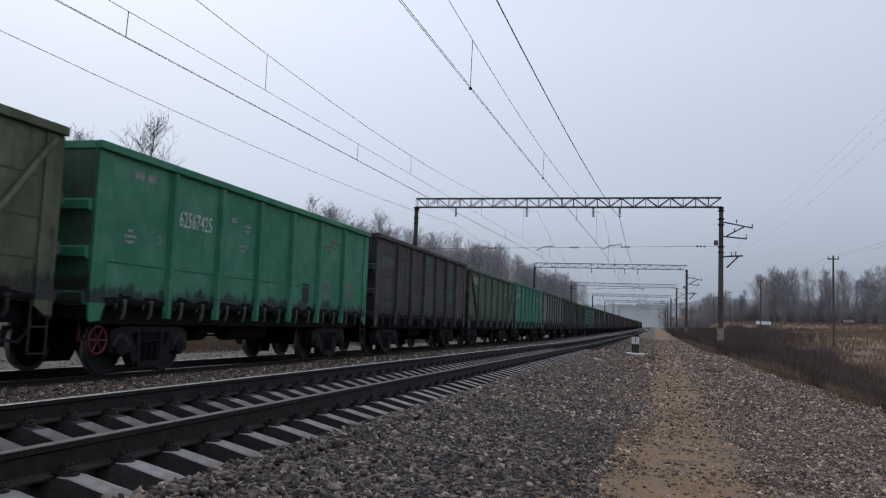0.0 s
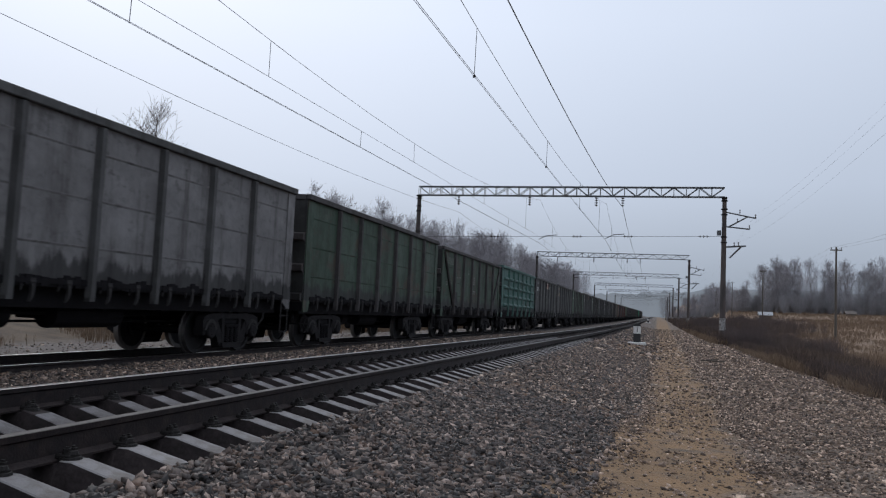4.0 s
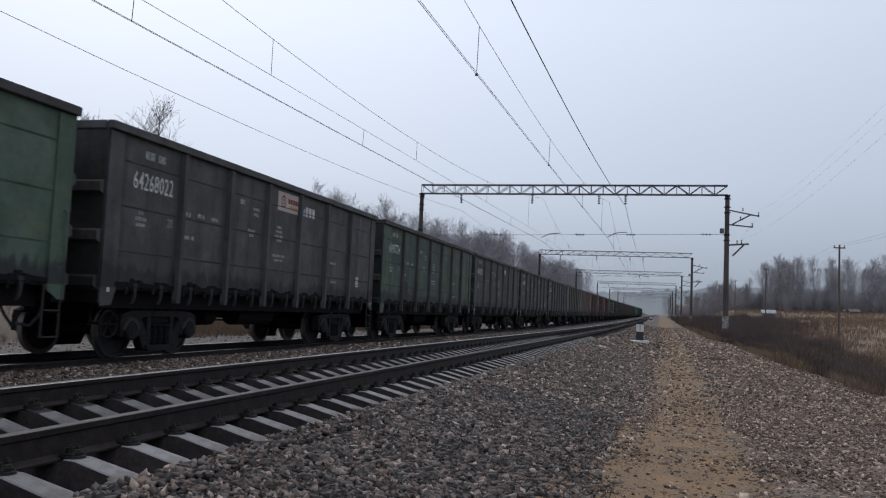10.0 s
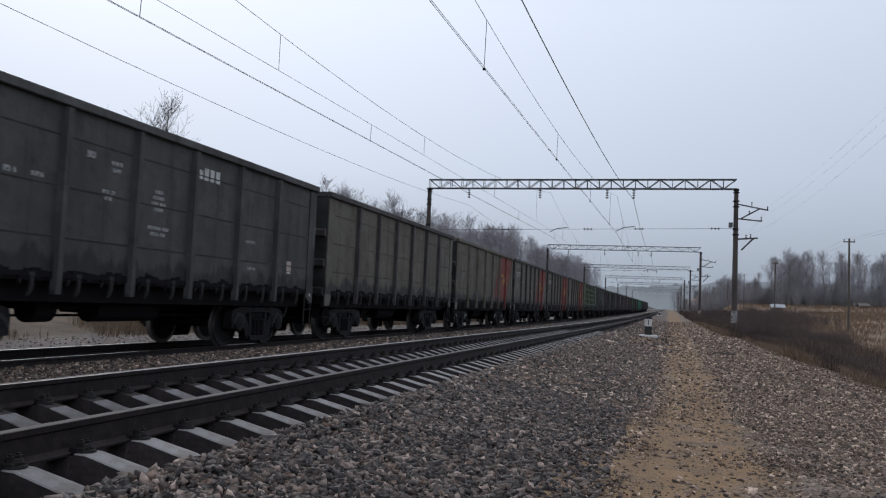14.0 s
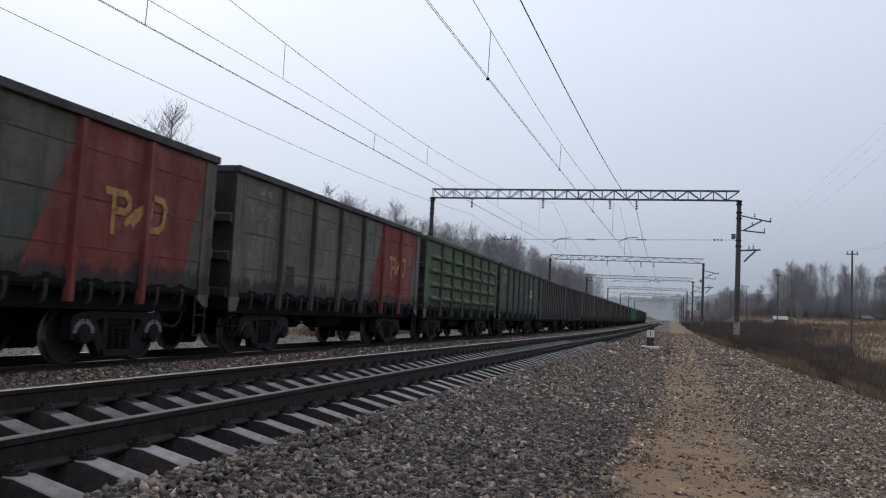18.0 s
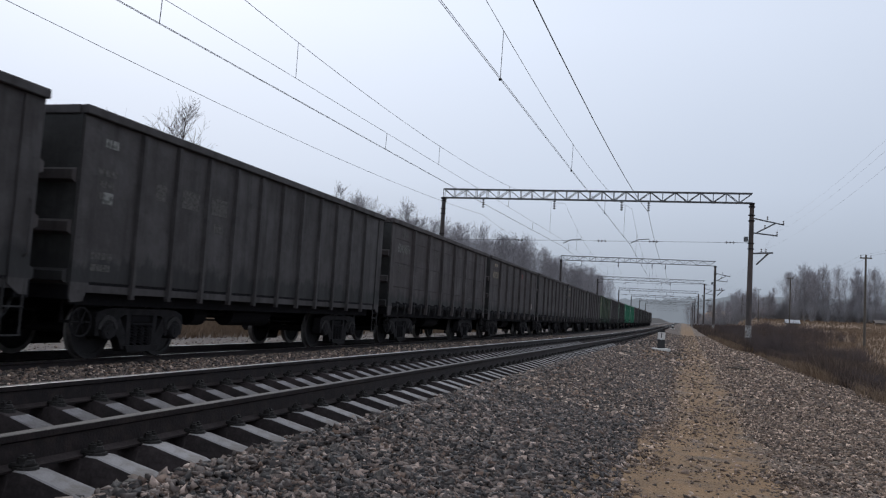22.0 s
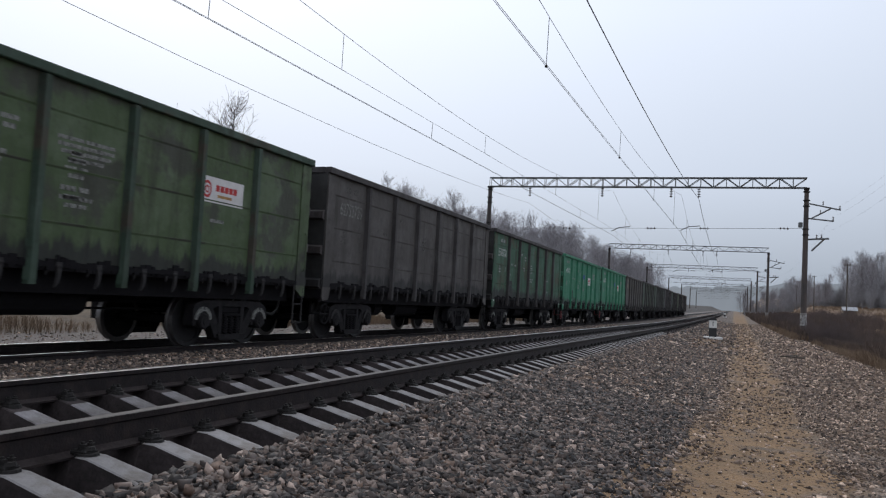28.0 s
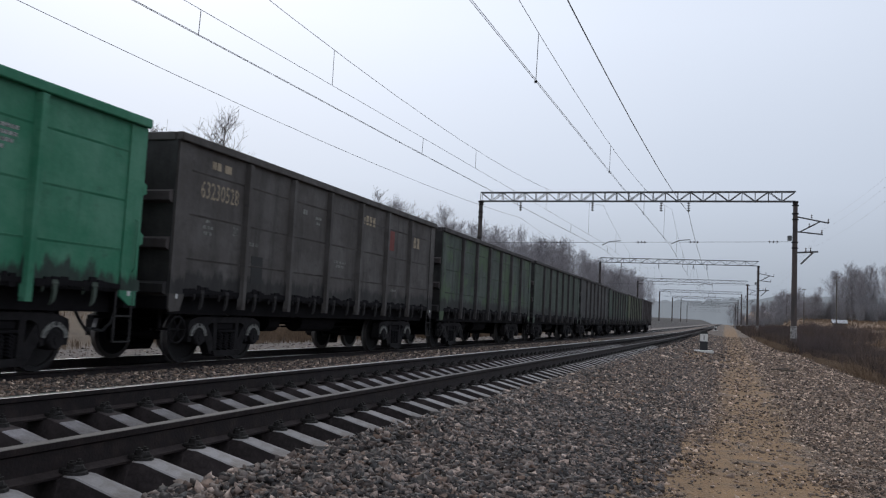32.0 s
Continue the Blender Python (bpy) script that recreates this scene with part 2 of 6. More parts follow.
def rod(bm, a, b, r0, r1=None, n=8):
    a, b = Vector(a), Vector(b)
    r1 = r0 if r1 is None else r1
    d = b - a
    m = Matrix.Translation((a + b) / 2) @ d.to_track_quat("Z", "Y").to_matrix().to_4x4()
    bmesh.ops.create_cone(bm, cap_ends=True, segments=n, radius1=r0, radius2=r1, depth=d.length, matrix=m)
    return bm


def prism(bm, pts, axis, lo, hi):
    """A polygon (u, v) drawn out along an axis: 0 x with (y, z), 1 y with (x, z), 2 z with (x, y)."""
    def place(u, v, w):
        return ((w, u, v), (u, w, v), (u, v, w))[axis]
    a = [bm.verts.new(place(u, v, lo)) for u, v in pts]
    b = [bm.verts.new(place(u, v, hi)) for u, v in pts]
    k = len(pts)
    fs = [bm.faces.new(a), bm.faces.new(b[::-1])]
    fs += [bm.faces.new((a[(i + 1) % k], a[i], b[i], b[(i + 1) % k])) for i in range(k)]
    bmesh.ops.recalc_face_normals(bm, faces=fs)
    return bm


def mesh_from(name, verts, faces, mat, kind="", label="", category="", smooth=False):
    me = bpy.data.meshes.new(name)
    me.from_pydata(verts, [], faces)
    me.materials.append(mat)
    if smooth:
        me.shade_smooth()
    ob = new(name, me)
    return tagged(ob, label, category, "", kind)


BM = bmesh.new


def tube(bm, pts, r, n=5):
    """One continuous round bar along a line of points."""
    pts = [Vector(p) for p in pts]
    rings = []
    for i, p in enumerate(pts):
        d = (pts[min(i + 1, len(pts) - 1)] - pts[max(i - 1, 0)]).normalized()
        u = d.cross(Vector((0.13, 0.0, 1.0))).normalized()
        v = d.cross(u)
        rings.append([bm.verts.new(p + (u * math.cos(2 * math.pi * k / n) + v * math.sin(2 * math.pi * k / n)) * r) for k in range(n)])
    for a, b in zip(rings, rings[1:]):
        for k in range(n):
            bm.faces.new((a[k], a[(k + 1) % n], b[(k + 1) % n], b[k]))
    bm.faces.new(rings[0][::-1])
    bm.faces.new(rings[-1])
    return bm

NEAR, FAR = -4.03, -10.34        # centre lines of the two tracks
LIFT, DROP = 0.093, -0.28        # rail level of the nearer track, and of the farther one, which lies lower
MARK = (-1.0, 45.0)              # the nearer marker post beside the footpath
STEP, FIRST = 0.5, 3.918         # sleeper spacing and one sleeper's place


def rise(y):
    """Rail level along the line: flat here, a gentle upgrade far off."""
    return 0.0 if y < 40 else 0.0075 * (y - 40) ** 2 / (y + 40)


def smooth(a, b, v):
    k = min(1.0, max(0.0, (v - a) / (b - a)))
    return k * k * (3 - 2 * k)


PROFILE = [(-60, 1.5), (-24.5, 0.9), (-17.5, 0.25), (-13.7, -0.31), (-11.9, -0.38), (-11.5, -0.48), (-9.34, -0.48), (-9.1, -0.36), (-8.0, -0.32), (-7.0, -0.27), (-6.3, -0.23), (-5.67, -0.206), (-5.42, -0.256),
           (-2.86, -0.266), (-2.70, -0.176), (-2.3, -0.205), (-1.2, -0.41), (-0.5, -0.51), (1.0, -0.54), (3.2, -0.50), (4.3, -0.55), (5.2, -0.72), (9, -0.95), (13, -0.6), (30, 0.2), (80, 1.0)]


def ground_z(x, y):
    for (x0, z0), (x1, z1) in zip(PROFILE, PROFILE[1:]):
        if x0 <= x <= x1:
            z = z0 + (z1 - z0) * (x - x0) / (x1 - x0)
            break
    else:
        z = PROFILE[0][1] if x < 0 else PROFILE[-1][1]
    if y > 50:
        z += (y - 50) * (0.0168 * smooth(9, 24, x) + 0.003 * (1 - smooth(-24, -14, x)))
    return z + rise(y) + (0.02 * noise.noise((x * 0.9, y * 0.9, 0)) if -6.5 < x < 5 else 0)

# ---------------------------------------------------------------- ground
def earth_material():
    """Gravel by the line, a sandy footpath, withered grass away from it."""
    m = bpy.data.materials.new("trackside_earth")
    m.use_nodes = True
    n, l = m.node_tree.nodes, m.node_tree.links
    b = n["Principled BSDF"]
    b.inputs["Roughness"].default_value = 0.95
    co = n.new("ShaderNodeTexCoord")
    sep = n.new("ShaderNodeSeparateXYZ")
    l.new(co.outputs["Object"], sep.inputs[0])

    def grain(scale, detail=6):
        t = n.new("ShaderNodeTexNoise")
        t.inputs["Scale"].default_value, t.inputs["Detail"].default_value = scale, detail
        l.new(co.outputs["Object"], t.inputs["Vector"])
        return t.outputs["Fac"]

    def calc(op, a, c):
        k = n.new("ShaderNodeMath")
        k.operation = op
        for i, v in enumerate((a, c)):
            if isinstance(v, (int, float)):
                k.inputs[i].default_value = v
            else:
                l.new(v, k.inputs[i])
        return k.outputs[0]

    def span(v, a, c, to0=0.0, to1=1.0):
        k = n.new("ShaderNodeMapRange")
        k.inputs["From Min"].default_value, k.inputs["From Max"].default_value = a, c
        k.inputs["To Min"].default_value, k.inputs["To Max"].default_value = to0, to1
        l.new(v, k.inputs["Value"])
        return k.outputs[0]

    def blend(f, a, c):
        k = n.new("ShaderNodeMix")
        k.data_type = "RGBA"
        l.new(f, k.inputs["Factor"])
        for s, v in (("A", a), ("B", c)):
            if isinstance(v, tuple):
                k.inputs[s].default_value = (*v, 1)
            else:
                l.new(v, k.inputs[s])
        return k.outputs["Result"]

    edge = calc("MULTIPLY", calc("SUBTRACT", grain(0.9), 0.5), 1.3)
    edge = calc("ADD", edge, calc("MULTIPLY", calc("SUBTRACT", grain(5.0), 0.5), 0.7))
    x = calc("ADD", sep.outputs["X"], edge)
    along = sep.outputs["Y"]
    off = calc("SUBTRACT", x, span(along, 8.0, 14.5, -0.95, -0.06))
    over = calc("SUBTRACT", x, calc("ADD", calc("MULTIPLY", along, 0.009), span(along, 7.0, 13.0, 0.98, 0.84)))
    cell = n.new("ShaderNodeTexVoronoi")
    cell.inputs["Scale"].default_value = 24
    l.new(co.outputs["Object"], cell.inputs["Vector"])
    tone = n.new("ShaderNodeSeparateColor")
    l.new(cell.outputs["Color"], tone.inputs[0])
    gravel = blend(tone.outputs[0], (0.045, 0.035, 0.03), (0.2, 0.155, 0.128))
    right = span(sep.outputs["X"], -0.6, 0.4)
    gravel = blend(right, gravel, blend(tone.outputs[0], (0.085, 0.063, 0.048), (0.25, 0.19, 0.146)))
    gravel = blend(span(grain(0.8), 0.5, 0.75), gravel, (0.095, 0.075, 0.057))
    sand = blend(span(grain(3.0), 0.35, 0.7), (0.272, 0.166, 0.084), (0.194, 0.122, 0.066))
    sand = blend(span(grain(38, 3), 0.63, 0.70), sand, (0.075, 0.066, 0.056))
    grass = blend(span(grain(0.07), 0.40, 0.62), (0.3, 0.2, 0.128), (0.215, 0.145, 0.095))
    grass = blend(span(grain(1.1), 0.35, 0.75), grass, (0.145, 0.098, 0.064))
    on_path = calc("MULTIPLY", calc("MULTIPLY", span(off, -0.14, 0.16), span(over, 0.16, -0.14)), span(along, 420, 140, 0.45, 1.0))
    du, dv = calc("SUBTRACT", x, MARK[0] + 0.25), calc("MULTIPLY", calc("SUBTRACT", along, MARK[1] - 6.5), 0.14)
    bare = span(calc("ADD", calc("MULTIPLY", du, du), calc("MULTIPLY", dv, dv)), 1.5, 0.7)
    on_path = calc("MAXIMUM", on_path, bare)
    c = blend(calc("MULTIPLY", on_path, span(grain(2.1, 8), 0.28, 0.44)), gravel, sand)
    crib = calc("MULTIPLY", span(sep.outputs["X"], -5.77, -5.47), span(sep.outputs["X"], -2.67, -2.87))
    c = blend(crib, c, (0.022, 0.018, 0.016))
    crib = calc("MULTIPLY", span(sep.outputs["X"], -11.6, -11.4), span(sep.outputs["X"], -9.05, -9.2))
    c = blend(crib, c, (0.014, 0.012, 0.011))
    c = blend(span(x, 4.1, 4.7), c, blend(span(x, 6.0, 8.5), (0.085, 0.06, 0.042), grass))
    c = blend(span(x, -11.5, -11.9), c, blend(tone.outputs[0], (0.165, 0.14, 0.124), (0.25, 0.215, 0.192)))
    bank = blend(span(grain(1.6), 0.35, 0.7), (0.145, 0.104, 0.068), (0.085, 0.062, 0.043))
    c = blend(span(x, -13.3, -14.2), c, blend(span(along, 70, 95), bank, (0.06, 0.052, 0.047)))
    l.new(c, b.inputs["Base Color"])
    bp = n.new("ShaderNodeBump")
    bp.inputs["Strength"].default_value, bp.inputs["Distance"].default_value = 0.8, 0.025
    l.new(calc("ADD", cell.outputs["Distance"], calc("MULTIPLY", grain(60, 3), 0.6)), bp.inputs["Height"])
    l.new(bp.outputs[0], b.inputs["Normal"])
    return m


def build_ground():
    xs = sorted({-1800, -900, -400, -200, -120, -90} | {p[0] for p in PROFILE} | {round(-7 + 0.25 * i, 2) for i in range(54)} | {150, 300, 600, 1800})
    ys = sorted({-300, -100, -40, -10, *range(0, 60, 1), *range(60, 160, 5), *range(160, 420, 20), 500, 700, 1000, 1800})
    vs = [(x, y, ground_z(x, y)) for y in ys for x in xs]
    k = len(xs)
    fs = [(j * k + i, j * k + i + 1, (j + 1) * k + i + 1, (j + 1) * k + i) for j in range(len(ys) - 1) for i in range(k - 1)]
    mesh_from("ground", vs, fs, earth_material(), "structure", "gravel trackside ground with a sandy footpath and withered grass", "ground", True)


build_ground()

STONE_V = np.array([(x, y, z) for z in (-0.8, 0.8) for y in (-0.8, 0.8) for x in (-0.8, 0.8)])
STONE_F = np.array([(0, 2, 1), (1, 2, 3), (4, 5, 6), (5, 7, 6), (0, 1, 4), (1, 5, 4), (2, 6, 3), (3, 6, 7), (0, 4, 2), (2, 4, 6), (1, 3, 5), (3, 7, 5)])
RNG = np.random.default_rng(4)


def stones_left(x, y):
    """Share of the stones that feet have left lying: few on the trodden lane, more on the sandy patches beside it."""
    x += 0.22 * noise.noise((x * 1.3, y * 0.5, 4.0))
    lane = abs(x - (0.42 + 0.004 * y - 0.16 * (1 - smooth(6.5, 12.0, y)))) - (0.30 + 0.009 * y)
    share = 0.19 + 0.81 * smooth(0.0, 0.3, lane)
    share *= 0.25 + 0.75 * smooth(0.5, 1.5, (x - MARK[0] - 0.25) ** 2 + (0.14 * (y - MARK[1] + 6.5)) ** 2)
    near = 1 - smooth(9.5, 13.0, y)
    if x < 0.1:
        share *= 1 - near * 0.62 * smooth(-1.2, -0.75, x)
    else:
        share *= 1 - near * 0.3 * (1 - smooth(1.2, 1.9, x))
    return share


def scatter_stones(name, zones, mat, label):
    """Angular stones lying on the ground; a zone is x0, x1, y0, y1, stones to the square metre, size, z or None, power of crowding to the near end."""
    vs, fs, base = [], [], 0
    for x0, x1, y0, y1, dens, size, zfix, near in zones:
        k = int((x1 - x0) * (y1 - y0) * dens)
        px = RNG.uniform(x0, x1, k)
        py = y0 + (y1 - y0) * RNG.random(k) ** near
        keep = RNG.random(k) < np.array([stones_left(a, b) for a, b in zip(px, py)])
        px, py = px[keep], py[keep]
        k = len(px)
        pz = np.array([(ground_z(a, b) if zfix is None else zfix) for a, b in zip(px, py)]) + RNG.uniform(-0.3, 0.35, k) * size
        s = size * RNG.uniform(0.5, 1.2, (k, 1, 1)) * RNG.uniform(0.4, 1.5, (k, 1, 3))
        v = (STONE_V[None] + RNG.uniform(-0.6, 0.6, (k, 8, 3))) * s
        th = RNG.uniform(0, 2 * np.pi, k)
        ti = RNG.uniform(-0.9, 0.9, k)
        c, sn, ct, st = np.cos(th), np.sin(th), np.cos(ti), np.sin(ti)
        x, y, z = v[..., 0], v[..., 1], v[..., 2] * 0.65
        y, z = y * ct[:, None] - z * st[:, None], y * st[:, None] + z * ct[:, None]
        x, y = x * c[:, None] - y * sn[:, None], x * sn[:, None] + y * c[:, None]
        vs.append(np.stack([x + px[:, None], y + py[:, None], z + pz[:, None]], -1).reshape(-1, 3))
        fs.append((STONE_F[None] + (np.arange(k) * 8)[:, None, None]).reshape(-1, 3) + base)
        base += k * 8
    V, F_ = np.concatenate(vs).astype(np.float32), np.concatenate(fs).astype(np.int32)
    me = bpy.data.meshes.new(name)
    me.vertices.add(len(V))
    me.vertices.foreach_set("co", V.ravel())
    me.loops.add(len(F_) * 3)
    me.loops.foreach_set("vertex_index", F_.ravel())
    me.polygons.add(len(F_))
    me.polygons.foreach_set("loop_start", np.arange(0, len(F_) * 3, 3, dtype=np.int32))
    me.update(calc_edges=True)
    me.materials.append(mat)
    return tagged(new(name, me), label, "gravel", "", "stuff")


scatter_stones("ballast_stones", [
    (-2.74, -0.45, 2.5, 12, 1650, 0.0242, None, 1.0), (-2.74, -0.5, -4.5, 2.5, 520, 0.034, None, 1.0), (-2.77, -2.45, -4.5, 26, 560, 0.027, -0.168, 1.2), (-5.82, -5.32, 5, 30, 260, 0.036, None, 1.1)], M_BALLAST, "grey angular crushed granite ballast along the tracks")
scatter_stones("dusty_ballast_stones", [
    (-2.74, -0.2, 11.5, 30, 640, 0.028, None, 1.2), (-2.8, 0.2, 30, 120, 45, 0.06, None, 1.4),
    (-9.1, -5.67, 6, 20, 560, 0.027, None, 1.0), (-9.1, -5.67, 20, 60, 150, 0.038, None, 1.3), (-13.7, -11.7, 6, 60, 30, 0.02, None, 1.2)], M_DUSTY, "dusty grey crushed granite ballast farther along the tracks")
scatter_stones("crib_stones", [(-5.42, -2.97, -4.5, 26, 240, 0.034, None, 1.1), (-11.5, -9.1, 6, 40, 170, 0.034, None, 1.2)], M_CRIB, "dark oily stones between the sleepers")
scatter_stones("path_gravel", [
    (-0.6, 4.4, 4.5, 16, 660, 0.0185, None, 0.9), (-0.6, 4.4, -4.5, 4.5, 260, 0.024, None, 1.0), (-0.6, 4.4, 16, 34, 210, 0.029, None, 1.1), (-0.8, 4.4, 34, 120, 42, 0.055, None, 1.4), (-0.8, 1.6, 5, 15, 1500, 0.0085, None, 1.0)], M_GRAVEL, "small brownish gravel strewn beside the footpath")

# ---------------------------------------------------------------- tracks
HEAD = [(-0.075, -0.18), (0.075, -0.18), (0.075, -0.168), (0.015, -0.148), (0.01, -0.05), (0.0365, -0.036), (0.0375, -0.003), (-0.0375, -0.003), (-0.0365, -0.036), (-0.01, -0.05), (-0.015, -0.148), (-0.075, -0.168)]


def long_strip(name, profile, xc, parent, mat, y0=-30.0, y1=900.0):
    """A rail profile along the line, following its level."""
    ys = [y0, 0, 20, 40] + [50 + 10 * i for i in range(20)] + [280, 340, 420, 520, 700, y1]
    k = len(profile)
    vs = [(xc + u, y, v + rise(y)) for y in ys for u, v in profile]
    fs = [(j * k + i, j * k + (i + 1) % k, (j + 1) * k + (i + 1) % k, (j + 1) * k + i) for j in range(len(ys) - 1) for i in range(k)]
    ob = mesh_from(name, vs, fs, mat)
    ob.parent = parent
    return ob


def sleeper_mesh():
    """Concrete sleeper of trapezoid section, thick under the rails, dipping in the middle and towards its ends."""
    bm = BM()
    cuts = [(0.0, -0.262, 0.1), (0.3, -0.258, 0.1), (0.56, -0.188, 0.088), (0.69, -0.166, 0.08), (0.705, -0.183, 0.085), (0.89, -0.183, 0.085), (0.905, -0.164, 0.074), (0.98, -0.166, 0.073), (1.26, -0.232, 0.085), (1.36, -0.27, 0.088)]
    cuts = [(-x, z, w) for x, z, w in cuts[:0:-1]] + cuts
    rings = []
    for i, (x, z, w) in enumerate(cuts):
        c = 0.006 if 0 < i < len(cuts) - 1 else 0.003
        rings.append([bm.verts.new((x, y, h)) for y, h in ((-0.15, -0.40), (-w - 0.004, z - c), (-w + c, z), (w - c, z), (w + 0.004, z - c), (0.15, -0.40))])
    for a, b in zip(rings, rings[1:]):
        for k in range(5):
            bm.faces.new((a[k], b[k], b[k + 1], a[k + 1]))
    bm.faces.new(rings[0])
    bm.faces.new(rings[-1][::-1])
    bmesh.ops.recalc_face_normals(bm, faces=bm.faces[:])
    # sides and rail seats dark: oil stain plus painted crib shade
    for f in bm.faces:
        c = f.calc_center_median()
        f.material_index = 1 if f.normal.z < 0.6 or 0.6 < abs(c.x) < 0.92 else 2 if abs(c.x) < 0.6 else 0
    return bm


def clip_mesh():
    """Seat, clamp and bolt with its washer, nut and two studs, on one side of a rail."""
    bm = BM()
    rod(bm, (0.116, 0, -0.186), (0.116, 0, -0.152), 0.07, 0.06, n=12)
    box(bm, 0.045, 0.145, -0.05, 0.05, -0.168, -0.136, 0.008)
    rod(bm, (0.11, 0, -0.138), (0.11, 0, -0.12), 0.046, 0.04, n=10)
    for y in (-0.026, 0.026):
        rod(bm, (0.11, y, -0.128), (0.11, y, -0.106), 0.022, n=6)
        rod(bm, (0.11, y, -0.108), (0.11, y, -0.095), 0.011, n=6)
    return bm


def build_track(name, xc, detailed, label):
    tr = tagged(empty(name, pose(0, 0, LIFT if detailed else DROP)), label, "railway track", "railway tracks", "structure")
    for s in (-1, 1):
        rail = long_strip("rail", HEAD, xc + s * 0.7975, tr, M_RAIL)
        rail.data.materials.append(M_FOOT)
        # only the upward faces of the foot get the painted skylight
        for i, f in enumerate(rail.data.polygons):
            f.material_index = 1 if detailed and i % len(HEAD) in (2, 10) else 0
        top = long_strip("running_surface", [(-0.036, -0.003), (0.036, -0.003), (0.030, 0.0), (-0.030, 0.0)], xc + s * 0.7975, rail, M_DULLTOP if (detailed and s > 0) else M_SHINE)
        top["label"] = "polished top of the rail head"
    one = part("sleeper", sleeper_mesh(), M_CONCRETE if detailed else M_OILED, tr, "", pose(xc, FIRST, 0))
    one.data.materials.append(M_STAIN_SHADE if detailed else M_OILED)
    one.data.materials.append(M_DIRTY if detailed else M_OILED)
    clip = part("rail_clip", clip_mesh(), M_CLIP, one, "", pose(0.7975, 0, 0))
    for x, r in ((0.7975, 180), (-0.7975, 0), (-0.7975, 180)):
        again(clip, pose(x, 0, 0, 0, 0, r), one)
    singles = 70 if detailed else 8
    for i in range(-13 if detailed else -4, singles):
        if i == 0:
            continue
        o = again(one, pose(xc + random.uniform(-0.012, 0.012), FIRST + i * STEP, random.uniform(-0.006, 0.004), 0, random.uniform(-0.25, 0.25), random.uniform(-0.7, 0.7)), tr)
        for x, r in ((0.7975, 0), (0.7975, 180), (-0.7975, 0), (-0.7975, 180)):
            again(clip, pose(x, 0, 0, 0, 0, r), o)
    vs, fs = [], []
    for i in range(singles, 420 if detailed else 300):
        y = FIRST + i * STEP
        z, b = rise(y), len(vs)
        for x0, x1 in ((-1.35, 1.35),):
            vs += [(xc + x, y + w, z + h) for x in (x0, x1) for w, h in ((-0.1, -0.33), (0.1, -0.33), (0.085, -0.205), (-0.085, -0.205))]
            fs += [(b, b + 1, b + 2, b + 3), (b + 7, b + 6, b + 5, b + 4), (b + 3, b + 2, b + 6, b + 7), (b, b + 3, b + 7, b + 4), (b + 1, b + 5, b + 6, b + 2)]
        if detailed and i < 170:
            for rx in (-0.7975, 0.7975):
                for s in (-1, 1):
                    b, x = len(vs), xc + rx + s * 0.1
                    vs += [(x + u, y + w, z + h) for u in (-0.04, 0.04) for w, h in ((-0.05, -0.2), (0.05, -0.2), (0.04, -0.1), (-0.04, -0.1))]
                    fs += [(b, b + 1, b + 2, b + 3), (b + 7, b + 6, b + 5, b + 4), (b + 3, b + 2, b + 6, b + 7), (b, b + 3, b + 7, b + 4), (b + 1, b + 5, b + 6, b + 2)]
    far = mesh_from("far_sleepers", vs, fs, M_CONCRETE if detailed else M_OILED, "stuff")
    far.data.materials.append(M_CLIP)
    far.data.materials.append(M_STAIN_SHADE if detailed else M_OILED)
    # sides darker than tops here too, stain and painted shade in one colour
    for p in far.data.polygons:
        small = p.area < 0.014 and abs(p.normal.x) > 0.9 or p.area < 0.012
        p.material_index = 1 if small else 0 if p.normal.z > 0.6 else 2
    far.parent = tr
    return tr


build_track("railway_track_near", NEAR, True, "empty railway track, rusty rails on pale concrete sleepers in ballast")
build_track("railway_track_far", FAR, False, "railway track under the goods train, rails on concrete sleepers")

# ---------------------------------------------------------------- catenary gantries
def bars(bm, pairs, r):
    for a, b in pairs:
        rod(bm, a, b, r, n=4)
    return bm


def insulator(name, parent, a, b, discs=4, r=0.09):
    bm = BM()
    a, b = Vector(a), Vector(b)
    rod(bm, a, b, 0.022, n=6)
    for i in range(discs):
        c = a.lerp(b, (i + 0.6) / discs)
        d = (b - a).normalized() * 0.035
        rod(bm, c - d, c + d, r, r * 0.45, n=10)
    return part(name, bm, M_GLASS, parent)


